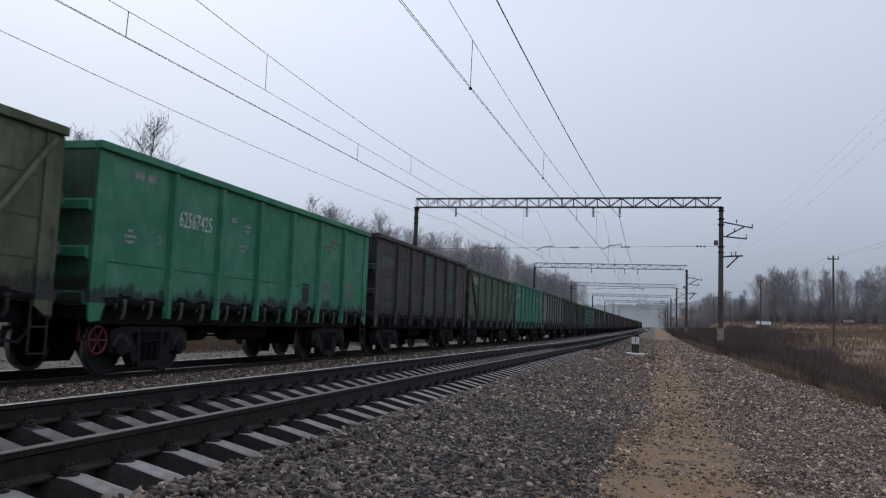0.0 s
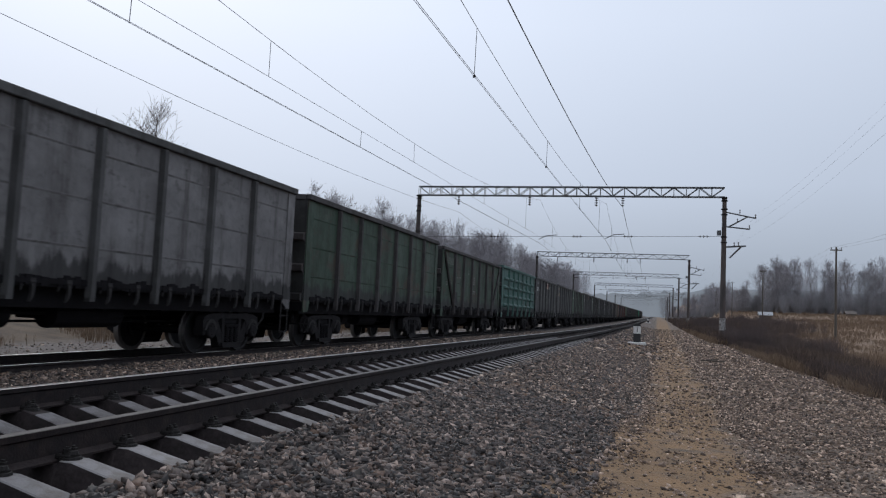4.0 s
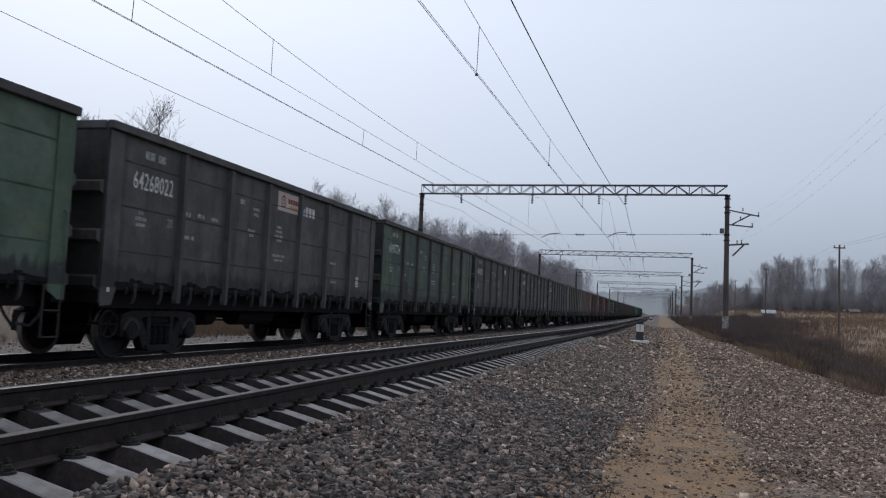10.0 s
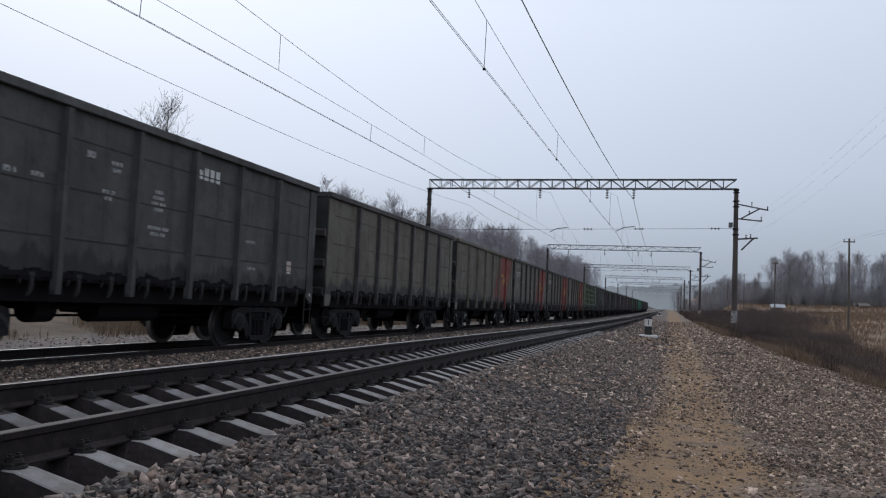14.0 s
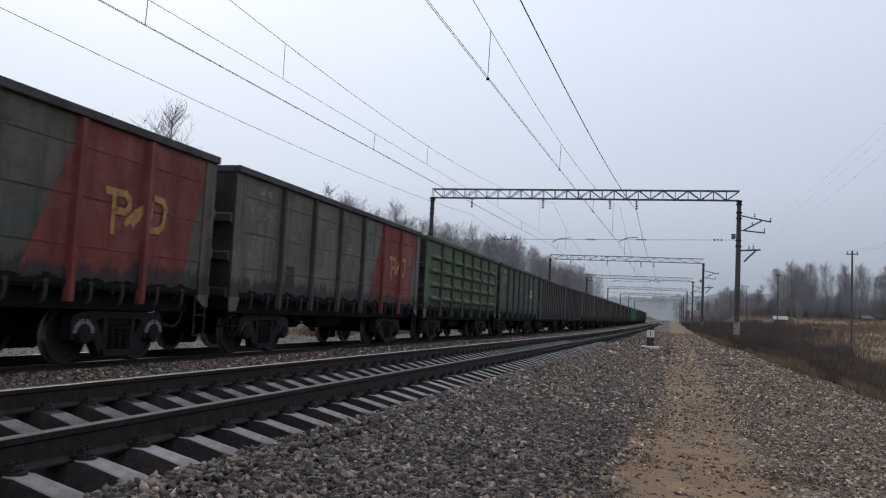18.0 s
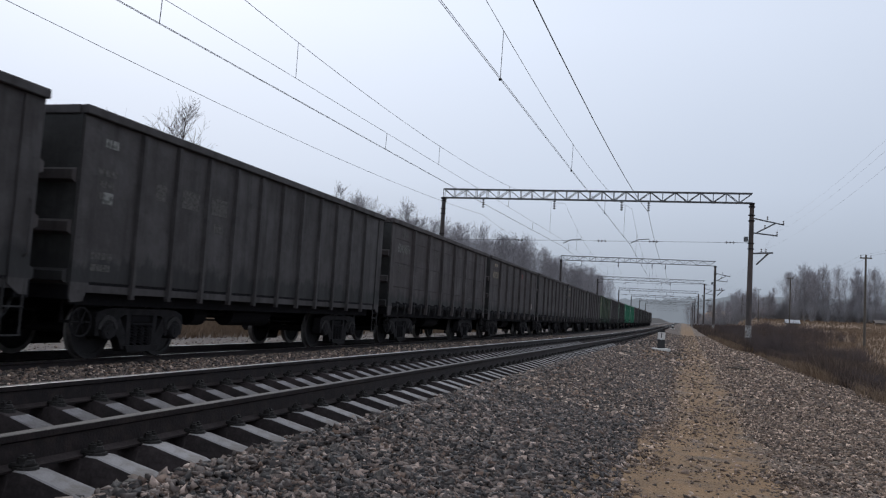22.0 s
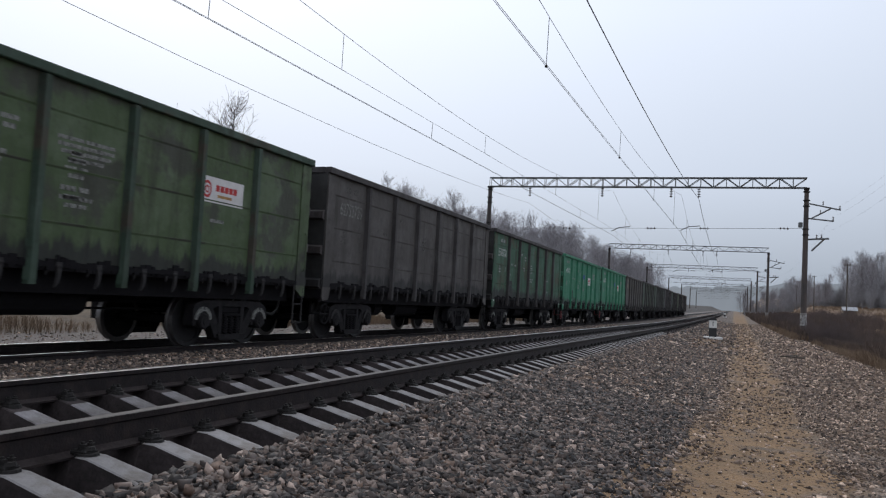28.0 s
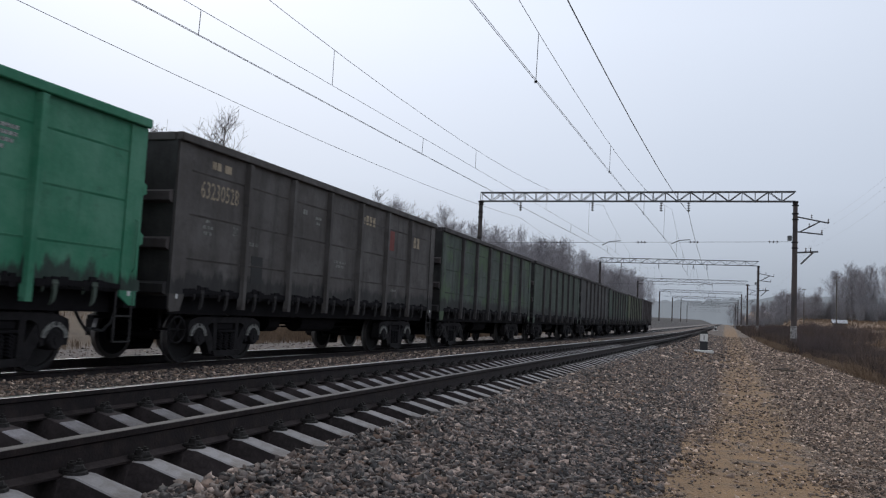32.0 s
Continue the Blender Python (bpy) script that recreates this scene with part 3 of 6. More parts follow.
def build_gantry(y):
    z0 = rise(y)
    g = tagged(empty("catenary_gantry", pose(0, y, z0)), "grey lattice steel portal over both tracks on concrete poles", "gantry", "catenary gantries")
    xl, xr, zb, zt_ = -18.3, 4.5, 9.9, 10.58
    n, w = 26, 0.22
    for s in (-w, w):
        for z in (zb, zt_):
            chord = part("beam_chord", box(BM(), xl, xr, s - 0.032, s + 0.032, z - 0.034, z + 0.034), M_GALV, g)
    for i in range(n):
        x0, x1 = xl + (xr - xl) * i / n, xl + (xr - xl) * (i + 1) / n
        bm = BM()
        for s in (-w, w):
            a, b = ((x0, s, zb), (x1, s, zt_)) if i % 2 else ((x0, s, zt_), (x1, s, zb))
            rod(bm, a, b, 0.027, n=4)
            rod(bm, (x0, s, zb), (x0, s, zt_), 0.024, n=4)
        rod(bm, (x0, -w, zb), (x0, w, zb), 0.02, n=4)
        rod(bm, (x0, -w, zt_), (x1, w, zt_), 0.02, n=4)
        part("lattice_panel", bm, M_GALV, chord)
    for x in (xl, xr):
        bm = BM()
        zg = ground_z(x, y) - z0 - 0.4
        rod(bm, (x, 0, zg), (x, 0, 9.85), 0.215, 0.15, n=14)
        pole = part("pole", bm, M_POST, g)
        bm = BM()
        rod(bm, (x, 0, 0.4), (x, 0, 1.25), 0.216, 0.211, n=14)
        part("painted_foot", bm, M_LIME, pole, "flaking whitewashed foot of the pole")
        for z in (9.6, 9.0, 8.6, 7.0, 6.6):
            part("clamp_band", rod(BM(), (x, 0, z), (x, 0, z + 0.07), 0.225, n=12), M_IRON, pole)
        bm = BM()
        box(bm, x - 0.17, x + 0.17, -0.26, 0.26, 9.78, 9.9)
        part("beam_seat", bm, M_IRON, pole)
    # brackets on the outer side
    bm = BM()
    bars(bm, [((xr, 0, 8.85), (6.65, 0, 8.4)), ((xr, 0, 7.8), (6.25, 0, 7.62)), ((4.85, 0, 7.8), (6.1, 0, 8.52))], 0.05)
    part("upper_bracket", bm, M_GALV, g)
    bm = BM()
    bars(bm, [((xr, 0, 6.32), (5.98, 0, 6.42)), ((4.9, 0, 5.55), (5.7, 0, 6.4))], 0.06)
    part("lower_bracket", bm, M_GALV, g)
    for x, z in ((5.55, 8.72), (6.6, 8.42), (6.2, 7.65), (5.4, 8.1), (5.2, 6.4), (5.5, 6.42)):
        insulator("pin_insulator", g, (x, 0, z), (x, 0, z + 0.28), 2, 0.07)
    bm = BM()
    box(bm, 4.02, 4.3, -0.14, 0.14, 7.15, 7.5, 0.03)
    part("floodlight", bm, M_GALV, g)
    # suspension insulators under the beam, cross wire and registration arms
    for x in (-15.1, -9.55, -4.55, -2.62):
        insulator("suspension_insulator", g, (x, 0, 9.86), (x, 0, 9.15), 4, 0.13)
    bm = BM()
    bars(bm, [((-18.2, 0, 6.62), (4.35, 0, 7.08))], 0.012)
    part("cross_wire", bm, M_WIRE, g)
    for x in (-12.15, -5.9, -2.2, 3.1):
        z = 6.62 + (x + 18.2) * 0.0204
        insulator("strain_insulator", g, (x - 0.36, 0, z), (x + 0.36, 0, z), 3, 0.11)
    for x, z in ((-8.75, 6.6), (-3.81, 6.76)):
        bm = BM()
        bars(bm, [((x, 0, z), (x + 0.55, 0, z + 0.28)), ((x + 0.55, 0, z + 0.28), (x + 1.35, 0, z + 0.36))], 0.03)
        part("registration_arm", bm, M_GALV, g)
    return g


GANTRIES = [-1.5, 61.0, 126.5, 184.5, 249.0, 312.0, 375.0, 438.0]
for y in GANTRIES:
    build_gantry(y)

# ---------------------------------------------------------------- wires
def wire(name, pts, r, label, parent=None):
    ob = part(name, tube(BM(), pts, r), M_WIRE, parent)
    if not parent:
        tagged(ob, label, "wire", "overhead wires")
    return ob


def span_points(x0, z0, x1, z1, ya, yb, sag, n=14):
    out = []
    for i in range(n + 1):
        k = i / n
        y = ya + (yb - ya) * k
        out.append(Vector((x0 + (x1 - x0) * k, y, z0 + (z1 - z0) * k - 4 * sag * k * (1 - k) + rise(y))))
    return out


def catenary(far_side, label):
    """Messenger, auxiliary and twin contact wires with droppers, span by span."""
    for k, (ya, yb) in enumerate(zip(GANTRIES, GANTRIES[1:])):
        if far_side:
            x0, x1, cz, mz, sag, aux = -10.85, -8.75, 6.36, 9.6, 1.97, 0.46
        else:
            x0, x1, cz, mz, sag, aux = -4.75, -3.81, 6.66, 9.35, 1.72, 0
        if k == 1:
            x0, x1 = x1, (x0 + x1) / 2
        elif k > 1:
            x0 = x1 = (x0 + x1) / 2 + 0.15 * (-1) ** k
        n = 20
        c = [span_points(x0 + d, cz, x1 + d, cz, ya, yb, 0.05, n) for d in (-0.02, 0.02)]
        cat = wire("contact_wire", c[0], 0.0065, label)
        tagged(cat, label, "wire", "overhead wires")
        if k < 3:
            wire("second_contact_wire", c[1], 0.0065, "", cat)
        m = span_points(x0, mz, x1, mz, ya, yb, sag, n)
        wire("messenger_wire", m, 0.0078, "", cat)
        a = span_points(x0, cz + aux, x1, cz + aux, ya, yb, -0.06, n) if aux else None
        if a:
            wire("auxiliary_wire", a, 0.007, "", cat)

        def at(line, y):
            j = min(n - 0.001, max(0.0, (y - ya) / (yb - ya) * n))
            return line[int(j)].lerp(line[int(j) + 1], j - int(j))
        for i in range(5):
            y = ya + (yb - ya) * (0.135 + 0.1935 * i)
            if a:
                y += 0.3
                wire("dropper", [at(m, y), at(a, y)], 0.008, "", cat)
                wire("short_dropper", [at(a, y - 5.6), at(c[0], y - 5.6)], 0.009, "", cat)
            else:
                wire("dropper", [at(m, y), at(c[0], y)], 0.009, "", cat)
                clamp = part("dropper_clamp", box(BM(), -0.032, 0.032, -0.02, 0.02, -0.032, 0.026), M_IRON, cat)
                clamp.matrix_basis = Matrix.Translation(at(c[0], y))


catenary(False, "thin twin contact wires with droppers hung over the empty track")
catenary(True, "thin contact wires with droppers hung over the goods train")
for k, (ya, yb) in enumerate(zip(GANTRIES, GANTRIES[1:])):
    wire("feeder_wire", span_points(-4.13 if k == 0 else -2.62, 9.1, -2.62, 9.1, ya, yb, 0.83), 0.017, "dark bare feeder wire hung from the gantry beams")
    wire("feeder_wire", span_points(-17.08 if k == 0 else -15.1, 8.62, -15.1, 8.62, ya, yb, 0.78), 0.0095, "dark bare feeder wire hung from the gantry beams")
    for x, z in ((6.6, 8.68), (6.2, 7.9), (5.5, 6.7)):
        if k < 4:
            wire("line_wire", span_points(x, z, x, z, ya, yb, 0.9), 0.0021, "thin wire strung along the pole brackets")

# ---------------------------------------------------------------- trackside things
def build_marker(x, y, digit):
    z = ground_z(x, y)
    m = tagged(empty("picket_post", pose(x, y, z + 0.05, 0, 0, 4)), "black and white concrete marker post on a white slab", "marker post", "trackside markers")
    part("slab", box(BM(), -0.47, 0.47, -0.42, 0.42, -0.07, 0.07, 0.02), M_WHITE, m, "chalky white concrete slab")
    part("shaft", box(BM(), -0.19, 0.19, -0.11, 0.11, 0.05, 0.53, 0.015), M_BLACK, m, "black painted shaft")
    face = part("number_face", box(BM(), -0.19, 0.19, -0.11, 0.11, 0.53, 0.92, 0.015), M_WHITE, m, "white painted number face")
    cap = BM()
    prism(cap, [(-0.19, 0.92), (0.19, 0.92), (0.19, 0.97), (0.15, 1.03), (0.08, 1.07), (-0.08, 1.07), (-0.15, 1.03), (-0.19, 0.97)], 1, -0.11, 0.11)
    part("cap", cap, M_BLACK, m, "black painted cap")
    ob = new("digit", lettering(digit, 0.36))
    ob.data.materials.append(M_BLACK)
    ob.parent = face
    ob.matrix_basis = pose(0, -0.114, 0.72, 90, 0, 0)
    return m


def lettering(text, size):
    """Mesh of a line of digits, centred, from the built-in font."""
    cu = bpy.data.curves.new("lettering", "FONT")
    cu.body, cu.size, cu.align_x, cu.align_y, cu.resolution_u = text, size, "CENTER", "CENTER", 2
    cu.space_character = 1.05
    cu.offset = size * 0.006
    tmp = bpy.data.objects.new("lettering", cu)
    me = bpy.data.meshes.new_from_object(tmp)
    bpy.data.objects.remove(tmp)
    return me


build_marker(*MARK, "1")
build_marker(-1.85, 190.0, "2")

stick = BM()
tube(stick, [(1.55, 30.5, -0.47), (1.8, 30.45, -0.44), (2.05, 30.2, -0.46), (2.3, 30.1, -0.45)], 0.03, 6)
tube(stick, [(1.8, 30.45, -0.44), (1.95, 30.6, -0.40), (2.15, 30.75, -0.42)], 0.018, 5)
tagged(part("fallen_branch", stick, M_WOOD), "dark broken branch lying on the gravel", "branch")


def build_pole(x, y, top, arms=1, stay=False):
    z = ground_z(x, y) - 0.3
    p = tagged(empty("utility_pole", pose(x, y, 0)), "weathered wooden utility pole with a crossarm in the field", "utility pole", "utility poles")
    part("shaft", rod(BM(), (0, 0, z), (0, 0, top), 0.12, 0.08, n=10), M_WOOD, p)
    if stay:
        part("brace_leg", rod(BM(), (1.6, 0, z), (0, 0, top - 0.2), 0.13, 0.09, n=8), M_WOOD, p)
    for k in range(arms):
        h = top - 0.35 - 0.7 * k
        arm = part("crossarm", box(BM(), -0.5, 0.5, -0.05, 0.05, h, h + 0.1), M_WOOD, p)
        for dx in (-0.42, 0.42):
            insulator("pin_insulator", arm, (dx, 0, h + 0.1), (dx, 0, h + 0.32), 2, 0.06)
    return p


POLES = [(14.2, 14.0, 7.6), (15.95, 82.0, 8.5), (17.6, 150.0, 10.6), (20.0, 238.0, 12.8)]
for x, y, top in POLES:
    build_pole(x, y, top)
build_pole(19.2, 290.0, 12.6, 0, True)
for (xa, ya, za), (xb, yb, zb) in zip(POLES, POLES[1:]):
    for dx in (-0.42, 0.42):
        pts = []
        for i in range(13):
            k = i / 12
            pts.append((xa + (xb - xa) * k + dx, ya + (yb - ya) * k, za + (zb - za) * k - 0.05 - 4 * 0.8 * k * (1 - k)))
        wire("telephone_wire", pts, 0.006, "thin sagging wire strung between the wooden poles")


def build_shed(x, y, wide, high, roofing, label):
    z = ground_z(x, y)
    s = tagged(empty("shed", pose(x, y, z)), label, "shed", "sheds")
    part("walls", box(BM(), -wide / 2, wide / 2, -1.2, 1.2, -0.3, high), M_SHED, s)
    roof = prism(BM(), [(-1.4, high - 0.05), (0, high + 0.6), (1.4, high - 0.05), (1.4, high + 0.03), (0, high + 0.7), (-1.4, high + 0.03)], 0, -wide / 2 - 0.3, wide / 2 + 0.3)
    part("roof", roof, roofing, s, "sheet metal roof")
    part("door", box(BM(), -0.5, 0.5, -1.24, -1.2, -0.2, high * 0.9), M_WOOD, s)


build_shed(21.4, 178.0, 2.2, 0.7, M_ROOF, "small low shed with a pale roof across the field")
build_shed(46.5, 222.0, 2.0, 0.6, M_SHED, "small low grey shed at the field's far edge")

# ---------------------------------------------------------------- weeds and grass
def scatter_blades(name, zones, mat, label, category, seed):
    """Thin upright stalks with a few side twigs; a zone is x0, x1, y0, y1, count, height, width, power of crowding to the near end, lean."""
    g = np.random.default_rng(seed)
    vs, fs, base = [], [], 0
    for x0, x1, y0, y1, count, high, wide, near, lean in zones:
        px = g.uniform(x0, x1, count)
        py = y0 + (y1 - y0) * g.random(count) ** near
        keep = np.array([noise.noise((a * 0.35, b * 0.22, 3.0)) > -0.25 + 0.2 * g.random() for a, b in zip(px, py)])
        px, py = px[keep], py[keep]
        k = len(px)
        pz = np.array([ground_z(a, b) for a, b in zip(px, py)])
        tall = np.array([1.0 + 0.45 * noise.noise((a * 0.3, b * 0.15, 9.0)) for a, b in zip(px, py)])
        for part_no in range(4):
            h = high * tall * g.uniform(0.55, 1.1, k)
            lo = np.zeros(k) if part_no == 0 else h * g.uniform(0.25, 0.7, k)
            th = g.uniform(0, 2 * np.pi, k)
            ln = lean * g.uniform(0.3, 1.0, k) * (1.0 if part_no == 0 else 1.5)
            if part_no:
                h = lo + (h - lo) * g.uniform(0.5, 1.0, k)
            ww = wide * g.uniform(0.6, 1.3, k) * (1 + py / 60) * (1.0 if part_no == 0 else 0.7)
            ph = g.uniform(-0.7, 0.7, k)
            ox, oy = np.cos(ph) * ww / 2, np.sin(ph) * ww / 2
            dx, dy = np.cos(th) * ln * h, np.sin(th) * ln * h
            q = lo / np.maximum(h, 0.01) * 0.4
            a = np.stack([px + dx * q - ox, py + dy * q - oy, pz + lo - 0.03], -1)
            b = np.stack([px + dx * q + ox, py + dy * q + oy, pz + lo - 0.03], -1)
            c = np.stack([px + dx + ox * 0.3, py + dy + oy * 0.3, pz + h], -1)
            vs.append(np.stack([a, b, c], 1).reshape(-1, 3))
            fs.append(np.arange(k * 3).reshape(-1, 3) + base)
            base += k * 3
    V, F_ = np.concatenate(vs).astype(np.float32), np.concatenate(fs).astype(np.int32)
    me = bpy.data.meshes.new(name)
    me.vertices.add(len(V))
    me.vertices.foreach_set("co", V.ravel())
    me.loops.add(len(F_) * 3)
    me.loops.foreach_set("vertex_index", F_.ravel())
    me.polygons.add(len(F_))
    me.polygons.foreach_set("loop_start", np.arange(0, len(F_) * 3, 3, dtype=np.int32))
    me.update(calc_edges=True)
    me.materials.append(mat)
    return tagged(new(name, me), label, category, "", "stuff")


scatter_blades("dead_weeds", [
    (4.45, 6.3, 10, 30, 11000, 0.52, 0.012, 1.0, 0.32), (4.4, 7.0, 28, 55, 11000, 0.7, 0.015, 1.0, 0.28), (4.0, 9.6, 50, 100, 13000, 1.0, 0.02, 1.0, 0.24), (3.6, 14, 100, 200, 11000, 1.6, 0.022, 1.0, 0.22), (4.2, 14, 190, 330, 7000, 1.5, 0.03, 1.0, 0.25), (6.4, 9.0, 15, 60, 1800, 0.42, 0.012, 1.0, 0.35)], M_WEED, "dark brown dead weeds thick beside the embankment", "weeds", 5)
scatter_blades("withered_grass", [
    (4.05, 5.3, 9, 62, 6500, 0.42, 0.009, 1.0, 0.45), (3.5, 5.0, 55, 120, 3000, 0.55, 0.014, 1.0, 0.4), (4.6, 8.5, 12, 40, 2500, 0.7, 0.01, 1.0, 0.4), (7.5, 16, 15, 50, 9000, 0.45, 0.014, 1.0, 0.5), (10, 40, 45, 150, 18000, 0.5, 0.02, 1.0, 0.4), (15, 80, 150, 300, 9000, 0.5, 0.025, 1.0, 0.4),
    (-22, -13.9, 3, 90, 14000, 0.4, 0.012, 1.0, 0.3), (-15.6, -13.4, 3, 60, 15000, 0.3, 0.014, 1.0, 0.3)], M_STRAW, "straw coloured withered grass in the field", "grass", 6)

# ---------------------------------------------------------------- trees
def tree_mesh(name, high, seed, spread=0.33, dense=1.0, poplar=False, twig=0.006, limbs=3, low=0.15, thick=0.45):
    """A bare tree: tapered trunk, limbs and many twigs, as trunk and crown meshes."""
    g = random.Random(seed)
    trunk, crown = ([], []), ([], [])

    def stick(store, a, b, r0, r1, n):
        vs, fs = store
        d = (b - a).normalized()
        u = d.orthogonal().normalized()
        v = d.cross(u)
        base = len(vs)
        for p, r in ((a, r0), (b, r1)):
            for k in range(n):
                w = p + (u * math.cos(2 * math.pi * k / n) + v * math.sin(2 * math.pi * k / n)) * r
                vs.append(w[:])
        fs.extend((base + k, base + (k + 1) % n, base + n + (k + 1) % n, base + n + k) for k in range(n))

    def grow(a, d, length, r, level):
        steps = 3 if level < 3 else 2 if level < 4 else 1
        p = a
        for i in range(steps):
            q = p + d * (length / steps)
            r2 = r * (1 - 0.28)
            stick(crown, p, q, r, r2, 4 if level < 2 else 3)
            p, r = q, r2
            d = (d + Vector((g.uniform(-0.22, 0.22), g.uniform(-0.22, 0.22), g.uniform(-0.02, 0.2)))).normalized()
            if level < 4:
                for _ in range(g.choice((1, 2)) if level < 3 else g.choice((1, 2, 2))):
                    if g.random() < 0.92 * dense:
                        side = Vector((g.uniform(-1, 1), g.uniform(-1, 1), g.uniform(-0.1, 0.5))).normalized()
                        nd = (d * 0.8 + side * 0.75).normalized()
                        grow(p, nd, length * g.uniform(0.45, 0.7), max(r * 0.6, twig), level + 1)

    p, d, r = Vector((0, 0, -0.3)), Vector((0, 0, 1)), high * 0.011
    n = 11
    for i in range(n):
        q = p + d * (high * 0.97 / n)
        stick(trunk, p, q, r, r * 0.87, 7)
        p, r = q, r * 0.87
        d = (d + Vector((g.uniform(-0.07, 0.07), g.uniform(-0.07, 0.07), 0.12))).normalized()
        k = (i + 1) / n
        if k > low:
            for _ in range(limbs if k < 0.9 else limbs + 1):
                th = g.uniform(0, 2 * math.pi)
                up = 1.6 if poplar else 0.75
                side = Vector((math.cos(th), math.sin(th), up * g.uniform(0.7, 1.3))).normalized()
                length = high * spread * (0.25 + math.sin(math.pi * min(1, k * 0.9)) * 0.8) * g.uniform(0.55, 1.0)
                grow(p, side, length, max(r * thick, twig * 1.6), 2)
    return trunk, crown


def tree_things(kind_seed, high, spread, dense, poplar=False, twig=0.02, limbs=4, label=""):
    trunk, crown = tree_mesh("tree", high, kind_seed, spread, dense, poplar, twig, limbs, thick=0.55 if kind_seed == 1 else 0.45)
    t = tagged(empty("bare_tree"), label, "tree", "bare trees")
    # the near tree has plain dark bark, far ones the haze-paled colours
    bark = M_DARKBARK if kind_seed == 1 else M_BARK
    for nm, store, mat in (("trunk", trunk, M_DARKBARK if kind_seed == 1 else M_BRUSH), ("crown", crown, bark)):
        ob = mesh_from(nm, store[0], store[1], mat)
        ob.parent = t
    return t


def plant_trees():
    g = random.Random(21)
    kinds = [tree_things(s, h, sp, de, po, tw, li, "leafless deciduous tree with fine grey twigs") for s, h, sp, de, po, tw, li in
             ((1, 14, 0.215, 1.0, True, 0.0115, 8), (2, 15, 0.23, 1.0, True, 0.017, 7), (3, 16, 0.26, 1.0, True, 0.017, 7), (4, 13, 0.29, 1.0, False, 0.016, 7), (5, 17, 0.17, 1.0, True, 0.018, 6), (6, 6, 0.42, 1.0, True, 0.014, 6))]
    spots = [(0, -32.4, 45.4, 11.9), (0, -35.2, 44.0, 10.6)]
    # the wood beyond the train, taller with distance
    for i in range(126):
        y = 78 + 330 * (i / 126) ** 1.25 + g.uniform(-4, 4)
        x = -31 - abs(g.gauss(0, 6)) - (4 if i % 3 else 0)
        spots.append((g.choice((1, 2, 3, 4)), x, y, 10.4 + 5.5 * smooth(70, 230, y) + g.uniform(-1.8, 1.6)))
    for i in range(44):
        y = 74 + 75 * (i / 44) + g.uniform(-3, 3)
        spots.append((g.choice((1, 2, 3, 4, 5)), -29.5 - abs(g.gauss(0, 7)), y, 9.2 + 2.0 * smooth(70, 150, y) + g.uniform(-2.4, 1.2)))
    # groves across the field
    for i in range(100):
        x = g.choice((g.uniform(31, 46), g.uniform(46, 75), g.uniform(48, 75), g.uniform(70, 105)))
        gap = 0.55 if 46 < x < 50 else 1.0
        spots.append((g.choice((1, 2, 3, 4)), x, 262 + g.uniform(-14, 26), (12.8 + g.uniform(-3.0, 2.4)) * gap))
    for i in range(28):
        spots.append((g.choice((1, 2, 4)), g.uniform(14, 31), 285 + g.uniform(-10, 25), 8.0 + g.uniform(-2, 2)))
    for i in range(30):
        x = g.uniform(16, 105)
        spots.append((5, x, 268 + g.uniform(-22, 20), 4.5 + g.uniform(-1.5, 2.0)))
    for i in range(18):
        spots.append((5, g.uniform(5, 34), 330 + g.uniform(-15, 40), 6.0 + g.uniform(-2, 2.5)))
    for i in range(16):
        spots.append((g.choice((1, 3, 4)), g.uniform(2, 40), 380 + g.uniform(-10, 40), 10.0 + g.uniform(-2, 2.5)))
    heights = {0: 14, 1: 15, 2: 16, 3: 13, 4: 17, 5: 6}
    fresh = set()
    for k, x, y, h in spots:
        s = h / heights[k]
        place = Matrix.LocRotScale((x, y, ground_z(x, y)), Euler((0, 0, g.uniform(0, 6.28))), None)
        if k in fresh:
            t = copy_thing(kinds[k], place)
        else:
            t = kinds[k]
            fresh.add(k)
            t.matrix_basis = place
        t.scale = (s, s, s)


plant_trees()


